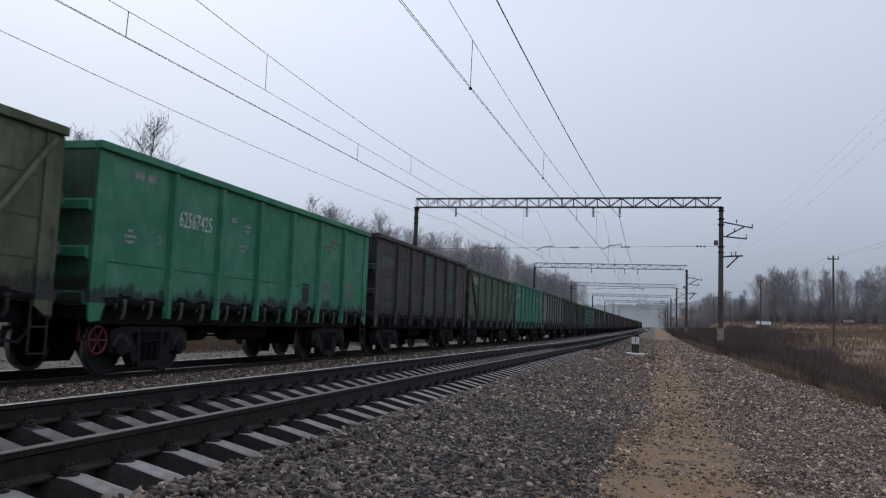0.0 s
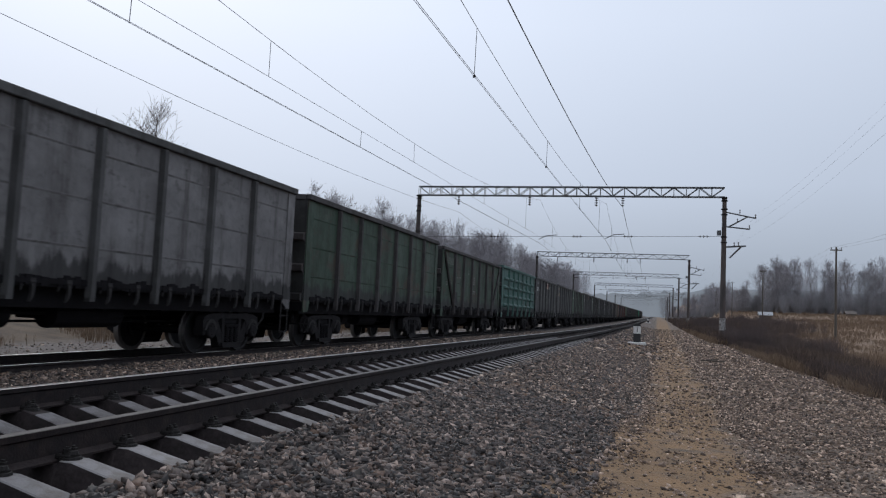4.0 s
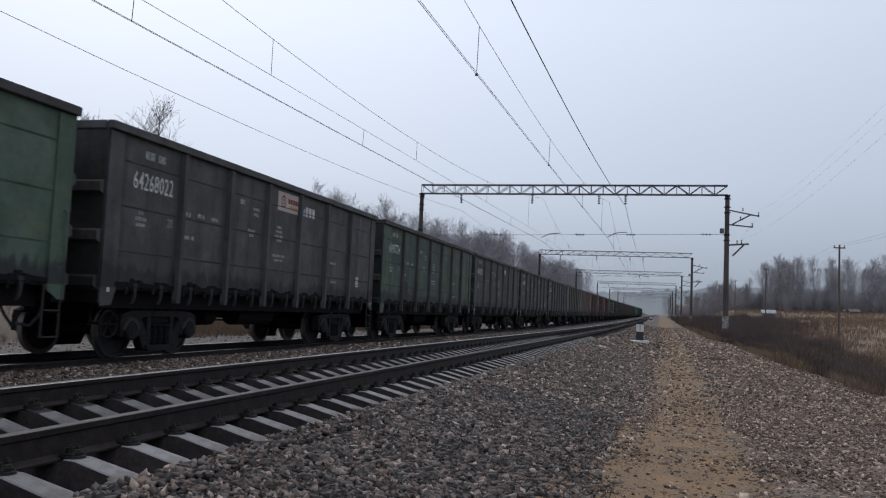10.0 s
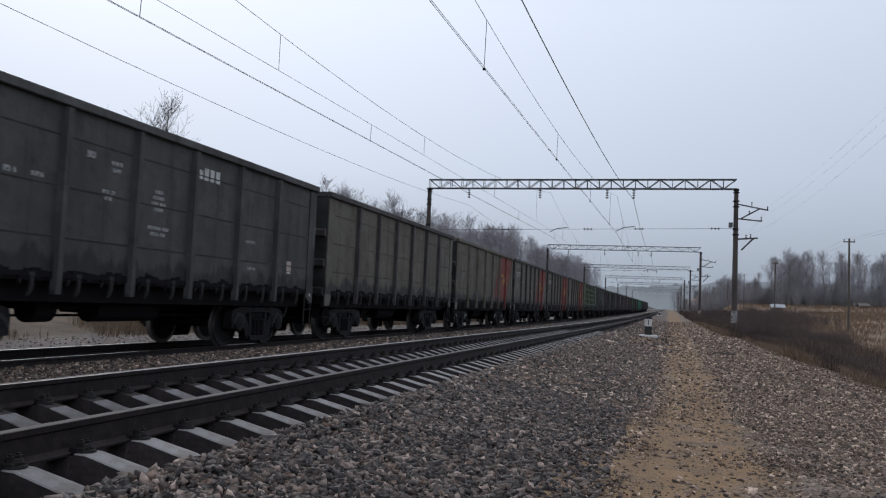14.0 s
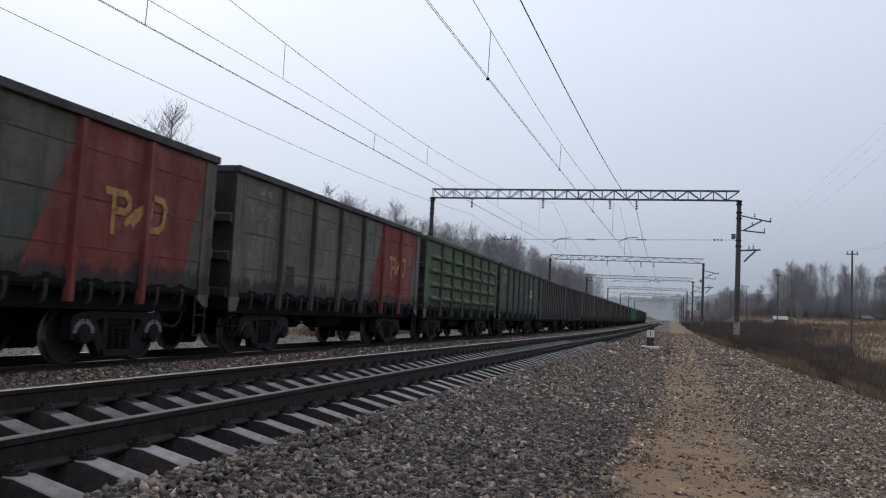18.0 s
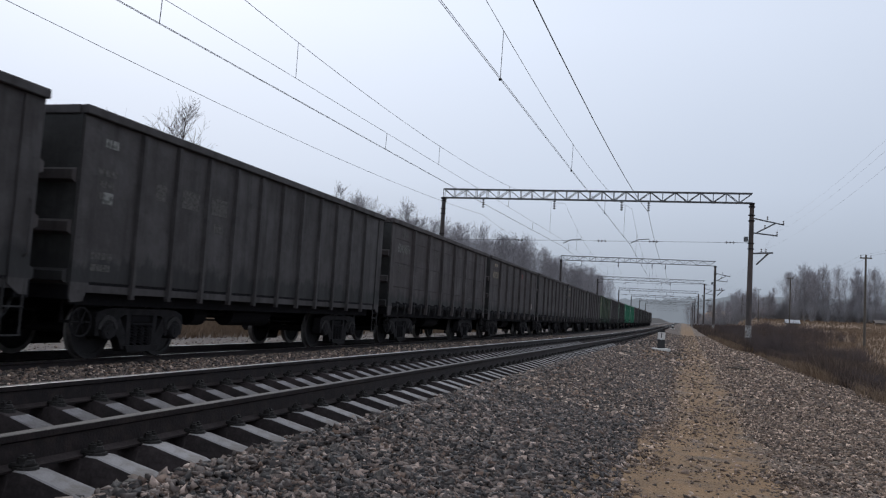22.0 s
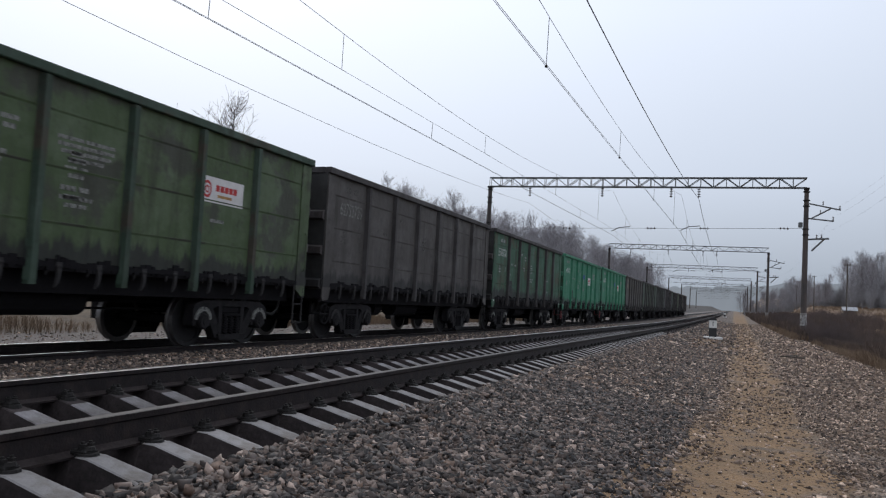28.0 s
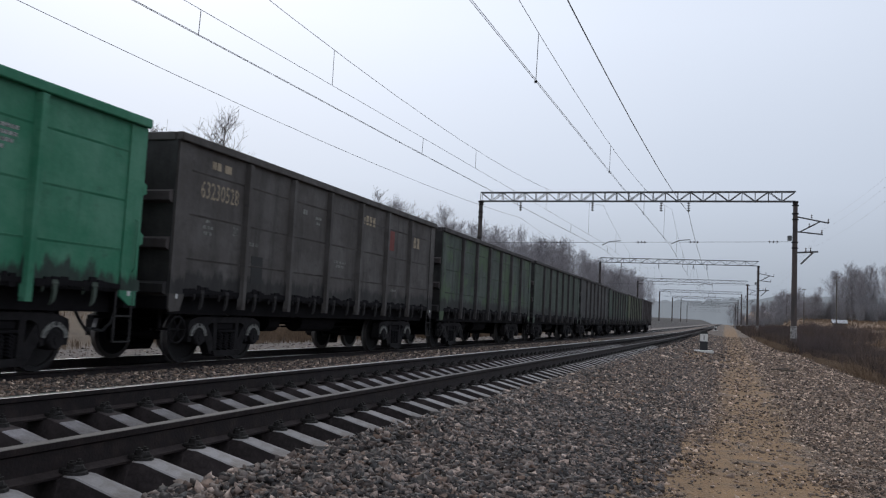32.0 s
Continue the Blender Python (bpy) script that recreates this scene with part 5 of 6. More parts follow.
def build_underframe(w):
    """Everything below the box of a wagon: sill, hatches, bogies, couplers, brake gear."""
    part("centre_sill", prism(BM(), [(-0.3, 0.76), (0.3, 0.76), (0.3, 0.80), (0.21, 0.80), (0.21, 1.21), (-0.21, 1.21), (-0.21, 0.80), (-0.3, 0.80)], 1, -6.3, 6.3), M_DARK, w)
    beam = part("cross_beam", box(BM(), -1.13, 1.13, -0.08, 0.08, 0.88, 1.2), M_DARK, w, "", pose(0, -5.2, 0))
    for i in range(1, 7):
        again(beam, pose(0, -5.2 + i * 1.733, 0), w)
    # hatches hang a little open in the middle, sloping to the sill
    hatch = part("floor_hatch", prism(BM(), [(0.24, 0.9), (1.12, 0.96), (1.12, 1.01), (0.24, 0.95)], 1, -0.75, 0.75), M_DARK, w, "", pose(0, -5.2, 0))
    for i in range(7):
        if i:
            again(hatch, pose(0, -5.2 + i * 1.733, 0), w)
        again(hatch, pose(0, -5.2 + i * 1.733, 0, 0, 0, 180), w)
    for c in (-4.325, 4.325):
        bm = BM()
        box(bm, -1.1, 1.1, -0.22, 0.22, 0.56, 0.86, 0.03)
        rod(bm, (0, 0, 0.86), (0, 0, 1.0), 0.2, n=12)
        part("bolster", bm, M_DARK, w, "", pose(0, c, 0))
    ax = part("axle", rod(BM(), (-1.1, 0, 0), (1.1, 0, 0), 0.08, n=10), M_DARK, w)
    wh = part("wheel", wheel_bm(), M_TYRE, ax, "", pose(0.79, 0, 0))
    wh.data.materials.append(M_RIM)
    again(wh, pose(-0.79, 0, 0, 0, 0, 180), ax)
    places = [c + d for c in (-4.325, 4.325) for d in (-0.925, 0.925)]
    ax.matrix_parent_inverse = Matrix.Translation((0, places[0], 0.4785))
    for y in places[1:]:
        o = again(ax, Matrix(), w)
        o.matrix_parent_inverse = Matrix.Translation((0, y, 0.4785))
        again(wh, pose(0.79, 0, 0), o)
        again(wh, pose(-0.79, 0, 0, 0, 0, 180), o)
    sf = sp = ab = None
    for c in (-4.325, 4.325):
        for s in (1, -1):
            turn = 0 if s > 0 else 180
            m = pose(s * 1.06, c, 0, 0, 0, turn)
            if sf is None:
                sf = part("side_frame", side_frame_bm(), M_IRON, w, "", m)
                sp = part("spring_set", springs_bm(), M_DARK, sf)
                ab = part("axle_box", axle_box_bm(), M_IRON, sf, "", pose(0.02, -0.925, 0))
                again(ab, pose(0.02, 0.925, 0), sf)
                jw = part("axle_jaw", jaw_bm(), PAINTS["grey"], sf, "", pose(0.0, -0.925, 0))
                pin = part("jaw_pin", rod(BM(), (0.12, 0, 0.715), (0.142, 0, 0.715), 0.032, n=10), M_BLACK, sf, "", pose(0, -0.925, 0))
                again(jw, pose(0.0, 0.925, 0), sf)
                again(pin, pose(0, 0.925, 0), sf)
                continue
            o = again(sf, m, w)
            again(sp, Matrix(), o)
            for d in (-0.925, 0.925):
                again(ab, pose(0.02, d, 0), o)
                if s > 0:
                    again(jw, pose(0.0, d, 0), o)
                    again(pin, pose(0, d, 0), o)
    # couplers meet those of the next wagon
    cp = None
    for s in (-1, 1):
        if cp is None:
            bm = BM()
            box(bm, -0.09, 0.09, 0, 0.62, 0.96, 1.14, 0.02)
            prism(bm, [(-0.2, 0.0), (0.2, 0.0), (0.24, -0.2), (0.1, -0.24), (0.06, -0.12), (-0.1, -0.12), (-0.2, -0.22)], 2, 0.9, 1.2)
            cp = part("coupler", bm, M_IRON, w, "", pose(0, -6.7, 0))
        else:
            again(cp, pose(0, 6.7, 0, 0, 0, 180), w)
    for s in (-1, 1):
        bm = BM()
        pts = [Vector((0.32, s * 6.45, 0.98)), Vector((0.36, s * 6.6, 0.72)), Vector((0.34, s * 6.78, 0.56)), Vector((0.25, s * 6.94, 0.6))]
        for a, b in zip(pts, pts[1:]):
            rod(bm, a, b, 0.028, n=6)
        part("brake_hose", bm, M_BLACK, w)
    bm = BM()
    rod(bm, (0.72, -0.95, 0.80), (0.72, 0.75, 0.80), 0.24, n=14)
    part("air_reservoir", bm, M_DARK, w)
    bm = BM()
    rod(bm, (0.7, -2.35, 0.78), (0.7, -1.9, 0.78), 0.22, n=12)
    rod(bm, (0.7, -1.9, 0.8), (0.7, -0.9, 0.8), 0.03, n=6)
    part("brake_cylinder", bm, M_DARK, w)
    bm = BM()
    rod(bm, (0.4, -4.0, 0.66), (0.4, 3.9, 0.66), 0.022, n=6)
    rod(bm, (0.62, -1.0, 0.74), (0.2, -1.0, 0.74), 0.03, n=6)
    part("brake_rod", bm, M_DARK, w)


def build_wagon(kind):
    """An open-topped four-axle coal wagon, its side to +x. kind: flat, plain, bulged, ribbed or braced."""
    w = empty("gondola_wagon")
    posts = 11 if kind == "ribbed" else 6
    edges = bay_edges(posts)
    P = PAINTS["grey"]
    # side walls with their seams or pressed bulges
    for s in (-1, 1):
        bm = BM()
        box(bm, s * WALL - 0.03, s * WALL + 0.03 if s < 0 else WALL, -HALF, HALF, 1.1 if kind == "ribbed" else 1.27, 3.44)
        wall = part("side_wall", bm, P, w)
        if s > 0:
            for z in {"flat": (1.78, 2.42, 3.06), "braced": (1.78, 2.3, 2.84), "plain": (1.86,), "ribbed": (), "bulged": ()}[kind]:
                part("seam_strip", prism(BM(), [(WALL - 0.002, z - 0.026), (WALL + 0.012, z + 0.004), (WALL + 0.012, z + 0.010), (WALL - 0.002, z + 0.012)], 1, -HALF + 0.36, HALF - 0.36), P, wall)
            bm = box(BM(), WALL - 0.004, WALL + 0.03, -HALF + 0.36, HALF - 0.36, 1.27, 1.33)
            # hinges, straps and caked coal dirt along the hatch edge, thickest round the locks
            g, y = random.Random(8), -HALF + 0.40
            locks = [a + (b - a) * f for a, b in zip(bay_edges(6), bay_edges(6)[1:]) for f in (0.28, 0.72)]
            while y < HALF - 0.46:
                wd = g.uniform(0.05, 0.15)
                near = max(0.0, 1 - min(abs(y - q) for q in locks) / 0.34)
                box(bm, WALL - 0.003, WALL + g.uniform(0.010, 0.036), y, y + wd, g.uniform(1.2, 1.28), 1.325 + g.random() * (0.02 + 0.05 * near) + 0.03 * near)
                y += wd + g.uniform(-0.004, 0.05) * (1.4 - near)
            if kind != "ribbed":
                part("lower_flange", bm, P, wall)
    if kind == "bulged":
        bulge = None
        for a, b in zip(edges, edges[1:]):
            h = (b - a) / 2 - 0.16
            for z in (1.62, 2.06, 2.50, 2.94):
                if bulge is None:
                    bm = BM()
                    r = bmesh.ops.create_grid(bm, x_segments=10, y_segments=6, size=1.0)
                    for v in bm.verts:
                        u, t = v.co.x, v.co.y
                        d = min(1.0, (1 - abs(u)) * 5) * min(1.0, (1 - abs(t)) * 1.8)
                        v.co = (WALL + 0.002 + 0.11 * d, u * h, t * 0.115)
                    bmesh.ops.recalc_face_normals(bm, faces=bm.faces[:])
                    if bm.faces[:][0].normal.x < 0:
                        bmesh.ops.reverse_faces(bm, faces=bm.faces[:])
                    bulge = part("pressed_bulge", bm, P, w, "", pose(0, (a + b) / 2, z))
                else:
                    again(bulge, pose(0, (a + b) / 2, z), w)
    # upright posts
    post = None
    deep = 0.10 if kind != "ribbed" else 0.07
    wide = 0.085 if kind != "ribbed" else 0.06
    for y in edges[1:-1]:
        for s in (1, -1):
            if post is None:
                bm = BM()
                prism(bm, [(WALL, -wide), (WALL + deep, -wide * 0.62), (WALL + deep, wide * 0.62), (WALL, wide)], 2, 1.08, 3.41)
                box(bm, WALL - 0.02, WALL + deep * 0.9, -wide * 0.7, wide * 0.7, 1.02, 1.08)
                post = part("side_post", bm, P, w, "", pose(0, y, 0))
            else:
                again(post, pose(0, y, 0, 0, 0, 0 if s > 0 else 180), w)
    # corner plates reach down past the sill
    corner = None
    for s in (1, -1):
        for e in (-1, 1):
            if corner is None:
                bm = BM()
                prism(bm, [(-HALF, 3.42), (-HALF + 0.37, 3.42), (-HALF + 0.40, 1.22), (-HALF + 0.30, 0.96), (-HALF + 0.04, 0.94), (-HALF, 1.02)], 0, WALL - 0.01, WALL + 0.025)
                corner = part("corner_plate", bm, P, w)
            elif s > 0:
                bm = BM()
                prism(bm, [(HALF, 3.42), (HALF - 0.37, 3.42), (HALF - 0.37, 1.16), (HALF - 0.14, 1.02), (HALF, 1.02)], 0, WALL - 0.01, WALL + 0.025)
                part("corner_plate", bm, P, w)
            else:
                again(corner, pose(0, 0, 0, 0, 0, 180) if e > 0 else pose(0, 2 * HALF - 0.37, 0, 0, 0, 180), w)
    # top rim: a box section all round
    bm = BM()
    for s in (-1, 1):
        part("top_rim", box(BM(), s * (WALL + 0.02) - 0.07, s * (WALL + 0.02) + 0.07, -HALF - 0.03, HALF + 0.03, 3.43, 3.55, 0.012), P, w)
        part("end_rim", box(BM(), -WALL + 0.05, WALL - 0.05, s * HALF - 0.06, s * HALF + 0.06, 3.425, 3.545, 0.012), P, w)
    for e in (-1, 1):
        bm = BM()
        box(bm, -WALL, WALL, e * HALF - 0.03, e * HALF + 0.02, 1.2, 3.44)
        part("end_wall", bm, P, w)
        for z in (1.32, 1.95, 2.62):
            bm = BM()
            prism(bm, [(e * HALF, z - 0.11), (e * (HALF + 0.13), z - 0.06), (e * (HALF + 0.13), z + 0.06), (e * HALF, z + 0.11)], 0, -WALL + 0.02, WALL - 0.02)
            part("end_beam", bm, P, w)
        bm = BM()
        box(bm, -WALL, WALL, e * (HALF - 0.1) - 0.12, e * (HALF - 0.1) + 0.16, 0.98, 1.24)
        part("headstock", bm, M_DARK, w)
    bm = BM()
    box(bm, -WALL, WALL, -HALF, HALF, 1.22, 1.27)
    part("floor_plate", bm, M_DARK, w)
    if kind == "braced":
        for e in (-1, 1):
            bm = BM()
            a, b = Vector((WALL + 0.05, e * (HALF - 0.2), 3.36)), Vector((WALL + 0.05, e * (abs(edges[1]) + 0.12), 1.42))
            rod(bm, a, b, 0.05, n=4)
            part("diagonal_brace", bm, P, w)
    # hatch locks on the side towards the other track
    latch = None
    for a, b in zip(bay_edges(6), bay_edges(6)[1:]) if kind != "ribbed" else ():
        for f in (0.28, 0.72):
            y = a + (b - a) * f
            if latch is None:
                latch = part("hatch_lock", latch_bm(), P, w, "", pose(0, y, 0))
            else:
                again(latch, pose(0, y, 0), w)
    for s in (-1, 1):
        part("side_sill", box(BM(), s * (WALL - 0.26) - 0.04, s * (WALL - 0.26) + 0.04, -HALF + 0.3, HALF - 0.3, 0.9, 1.225), M_DARK, w)
    # ladder at the trailing corner
    bm = BM()
    for y in (HALF - 0.42, HALF - 0.06):
        rod(bm, (WALL + 0.01, y, 0.45), (WALL + 0.01, y, 1.25), 0.018, n=6)
    for z in (0.45, 0.85):
        box(bm, WALL - 0.02, WALL + 0.03, HALF - 0.43, HALF - 0.05, z - 0.012, z + 0.012)
    part("step_ladder", bm, M_LOCK, w)
    bm = BM()
    rod(bm, (WALL + 0.02, HALF - 0.12, 1.5), (WALL + 0.07, HALF - 0.12, 1.55), 0.012, n=5)
    rod(bm, (WALL + 0.07, HALF - 0.12, 1.55), (WALL + 0.07, HALF - 0.12, 2.15), 0.014, n=5)
    rod(bm, (WALL + 0.02, HALF - 0.12, 2.2), (WALL + 0.07, HALF - 0.12, 2.15), 0.012, n=5)
    part("grab_rail", bm, P, w)
    # hand-brake wheel on the leading bogie
    bm = BM()
    k = 18
    hub = Vector((1.30, -6.05, 0.63))
    ring = [hub + Vector((0, 0.23 * math.cos(2 * math.pi * i / k), 0.23 * math.sin(2 * math.pi * i / k))) for i in range(k)]
    for i in range(k):
        rod(bm, ring[i], ring[(i + 1) % k], 0.017, n=5)
    for i in range(0, k, 3):
        rod(bm, ring[i], hub, 0.011, n=5)
    rod(bm, (0.9, -6.05, 0.63), (1.33, -6.05, 0.63), 0.022, n=6)
    rod(bm, (0.92, -6.05, 0.6), (0.92, -6.05, 1.0), 0.03, n=6)
    part("handbrake_wheel", bm, P, w)
    build_underframe(w)
    return w


def mark(w, mat, y, z, wide, high, name="stencil_mark", label=""):
    """A painted bar or thin plate on the wagon's side."""
    bm = BM()
    box(bm, WALL + 0.001, WALL + 0.006, y - wide / 2, y + wide / 2, z - high / 2, z + high / 2)
    return part(name, bm, mat, w, label)


def stencil(w, mat, y, z, rows, high, name="stencil_text"):
    """Unreadable lines of small print as plain bars: for each row the lengths of its words, centred on y; z is the first row's."""
    bm = BM()
    for k, words in enumerate(rows):
        gap = high * 0.75
        u = y - (sum(words) + gap * (len(words) - 1)) / 2
        for v in words:
            n = max(1, round(v / (high * 1.6)))
            for i in range(n):
                a, b = u + v * i / n, u + v * (i + 1) / n - (high * 0.22 if n > 1 else 0)
                box(bm, WALL + 0.001, WALL + 0.005, a, b, z - k * high * 1.75 - high / 2, z - k * high * 1.75 + high / 2)
            u += v + gap
    return tagged(part(name, bm, mat, w), kind="stuff")


def repaint(w, mat, names=None):
    for o in w.children_recursive:
        kind = o.name.split(".")[0]
        if o.type == "MESH" and o.data.materials and o.data.materials[0] == PAINTS["grey"] and (names is None or kind in names):
            o.material_slots[0].link = "OBJECT"
            o.material_slots[0].material = mat


# model, paint, paint of posts and rims, number, its colour, label; further marks follow by wagon
GRIME = "brown"
FLEET = {
    -1: ("flat", "grey", GRIME, "", 0, "grey brown open coal wagon, dull and dusty"),
    0: ("braced", "olive", "olive", "", 0, "rusty olive green open coal wagon with diagonal braces"),
    1: ("plain", "bright", "bright", "62567425", 1, "clean bright green open coal wagon with white number"),
    2: ("flat", "sootteal", GRIME, "61724100", 2, "sooty dark brown open coal wagon with green patches"),
    3: ("braced", "green", "green", "55705230", 1, "dirty dull green open coal wagon with diagonal end braces"),
    4: ("flat", "teal", "teal", "64219173", 1, "fresh teal green open coal wagon with white lettering"),
    5: ("flat", "silver", "slate", "", 0, "pale silver grey open coal wagon with dark posts, rusty and dusty"),
    6: ("flat", "darkgreen", GRIME, "", 0, "dark green open coal wagon, dirty"),
    7: ("braced", "darkgreen", GRIME, "56053689", 2, "dirty dark green open coal wagon with diagonal end braces"),
    8: ("bulged", "bluegreen", "bluegreen", "", 0, "faded blue green open coal wagon with pressed bulging panels"),
    9: ("flat", "slate", "slate", "64269715", 1, "dark grey open coal wagon with a faded buff sign"),
    10: ("flat", "slate", "slate", "63467880", 3, "dark grey open coal wagon with yellowish number"),
    11: ("flat", "green", GRIME, "61600634", 1, "dull green open coal wagon with grimy posts and white number"),
    12: ("flat", "slate", "slate", "64268022", 1, "dark grey open coal wagon with a faded sign and white number"),
    13: ("flat", "patched", GRIME, "61907754", 1, "dirty dark green open coal wagon with white number"),
    14: ("flat", "slate", "slate", "64070915", 1, "dark slate grey open coal wagon with white marks"),
    15: ("flat", "slate", "slate", "64144702", 1, "dark slate grey open coal wagon with white marks"),
    16: ("flat", "slate", "slate", "63732002", 1, "dark slate grey open coal wagon with white marks"),
    17: ("flat", "grey", GRIME, "", 0, "grey brown open coal wagon with rusty yellow number"),
    18: ("flat", "grey", "grey", "", 0, "grey brown open coal wagon with a red end panel"),
    19: ("flat", "grey", GRIME, "62817333", 1, "grey brown open coal wagon with a red end panel"),
    20: ("flat", "rustpatched", GRIME, "62793906", 1, "patched rusty brown open coal wagon with a red end panel"),
    21: ("flat", "grey", GRIME, "62810407", 2, "grey brown open coal wagon with a red end panel"),
    22: ("bulged", "moss", "darkgreen", "", 0, "moss green open coal wagon with pressed bulging panels"),
    23: ("flat", "patched", "brown", "62373300", 3, "patched dull green open coal wagon with a small white sign"),
    24: ("ribbed", "brown", "brown", "", 0, "dark brown open coal wagon with many close ribs"),
    25: ("ribbed", "brown", "brown", "", 0, "dark brown open coal wagon with many close ribs"),
    26: ("flat", "soot", "soot", "60404879", 2, "sooty grey brown open coal wagon with faint number"),
    27: ("flat", "soot", "soot", "60307758", 3, "sooty grey brown open coal wagon with yellowish number"),
    28: ("flat", "soot", "soot", "", 0, "sooty grey brown open coal wagon with worn marks"),
    29: ("flat", "soot", "soot", "63140313", 3, "sooty grey brown open coal wagon with yellowish number"),
    30: ("flat", "soot", "soot", "", 0, "sooty grey brown open coal wagon with worn marks"),
    31: ("flat", "moss", "darkgreen", "62036819", 3, "moss green open coal wagon with a white and red sign"),
    32: ("flat", "dusty", GRIME, "62752720", 2, "grey brown open coal wagon with faint number"),
    33: ("flat", "worn", GRIME, "55183768", 1, "green open coal wagon with rusty posts and white number"),
    34: ("flat", "bright", "bright", "64001415", 1, "clean bright green open coal wagon with a white sign"),
    35: ("flat", "bright", "bright", "64161383", 1, "clean bright green open coal wagon with a white sign"),
    36: ("flat", "dusty", "dusty", "63230528", 3, "grey brown open coal wagon with dusty lettering"),
    37: ("flat", "patched", GRIME, "", 0, "patched sooty green open coal wagon with dark posts"),
    38: ("flat", "faded", GRIME, "", 0, "faded sooty green open coal wagon, dirty"),
    39: ("flat", "slate", GRIME, "", 0, "dark slate grey open coal wagon, dirty"),
    40: ("plain", "darkgreen", GRIME, "", 0, "dirty dark green open coal wagon with lower sides"),
    41: ("plain", "olive", GRIME, "", 0, "rusty olive open coal wagon with lower sides"),
    42: ("plain", "soot", "soot", "", 0, "sooty grey brown open coal wagon at the end of the train"),
}
TRIM = {"side_post", "top_rim", "end_rim", "diagonal_brace"}
RED_END = {18, 19, 20, 21}
SIGNED = {9: (3.7, 3.17), 12: (3.72, 3.17), 23: (5.5, 2.42), 31: (5.38, 2.58), 34: (4.5, 2.52), 35: (4.5, 2.52)}


def spot(bay):
    """Metres along the side for a place counted in bays from the leading end."""
    e = bay_edges(6)
    i = min(6, int(bay))
    return e[i] + (e[i + 1] - e[i]) * (bay - i)


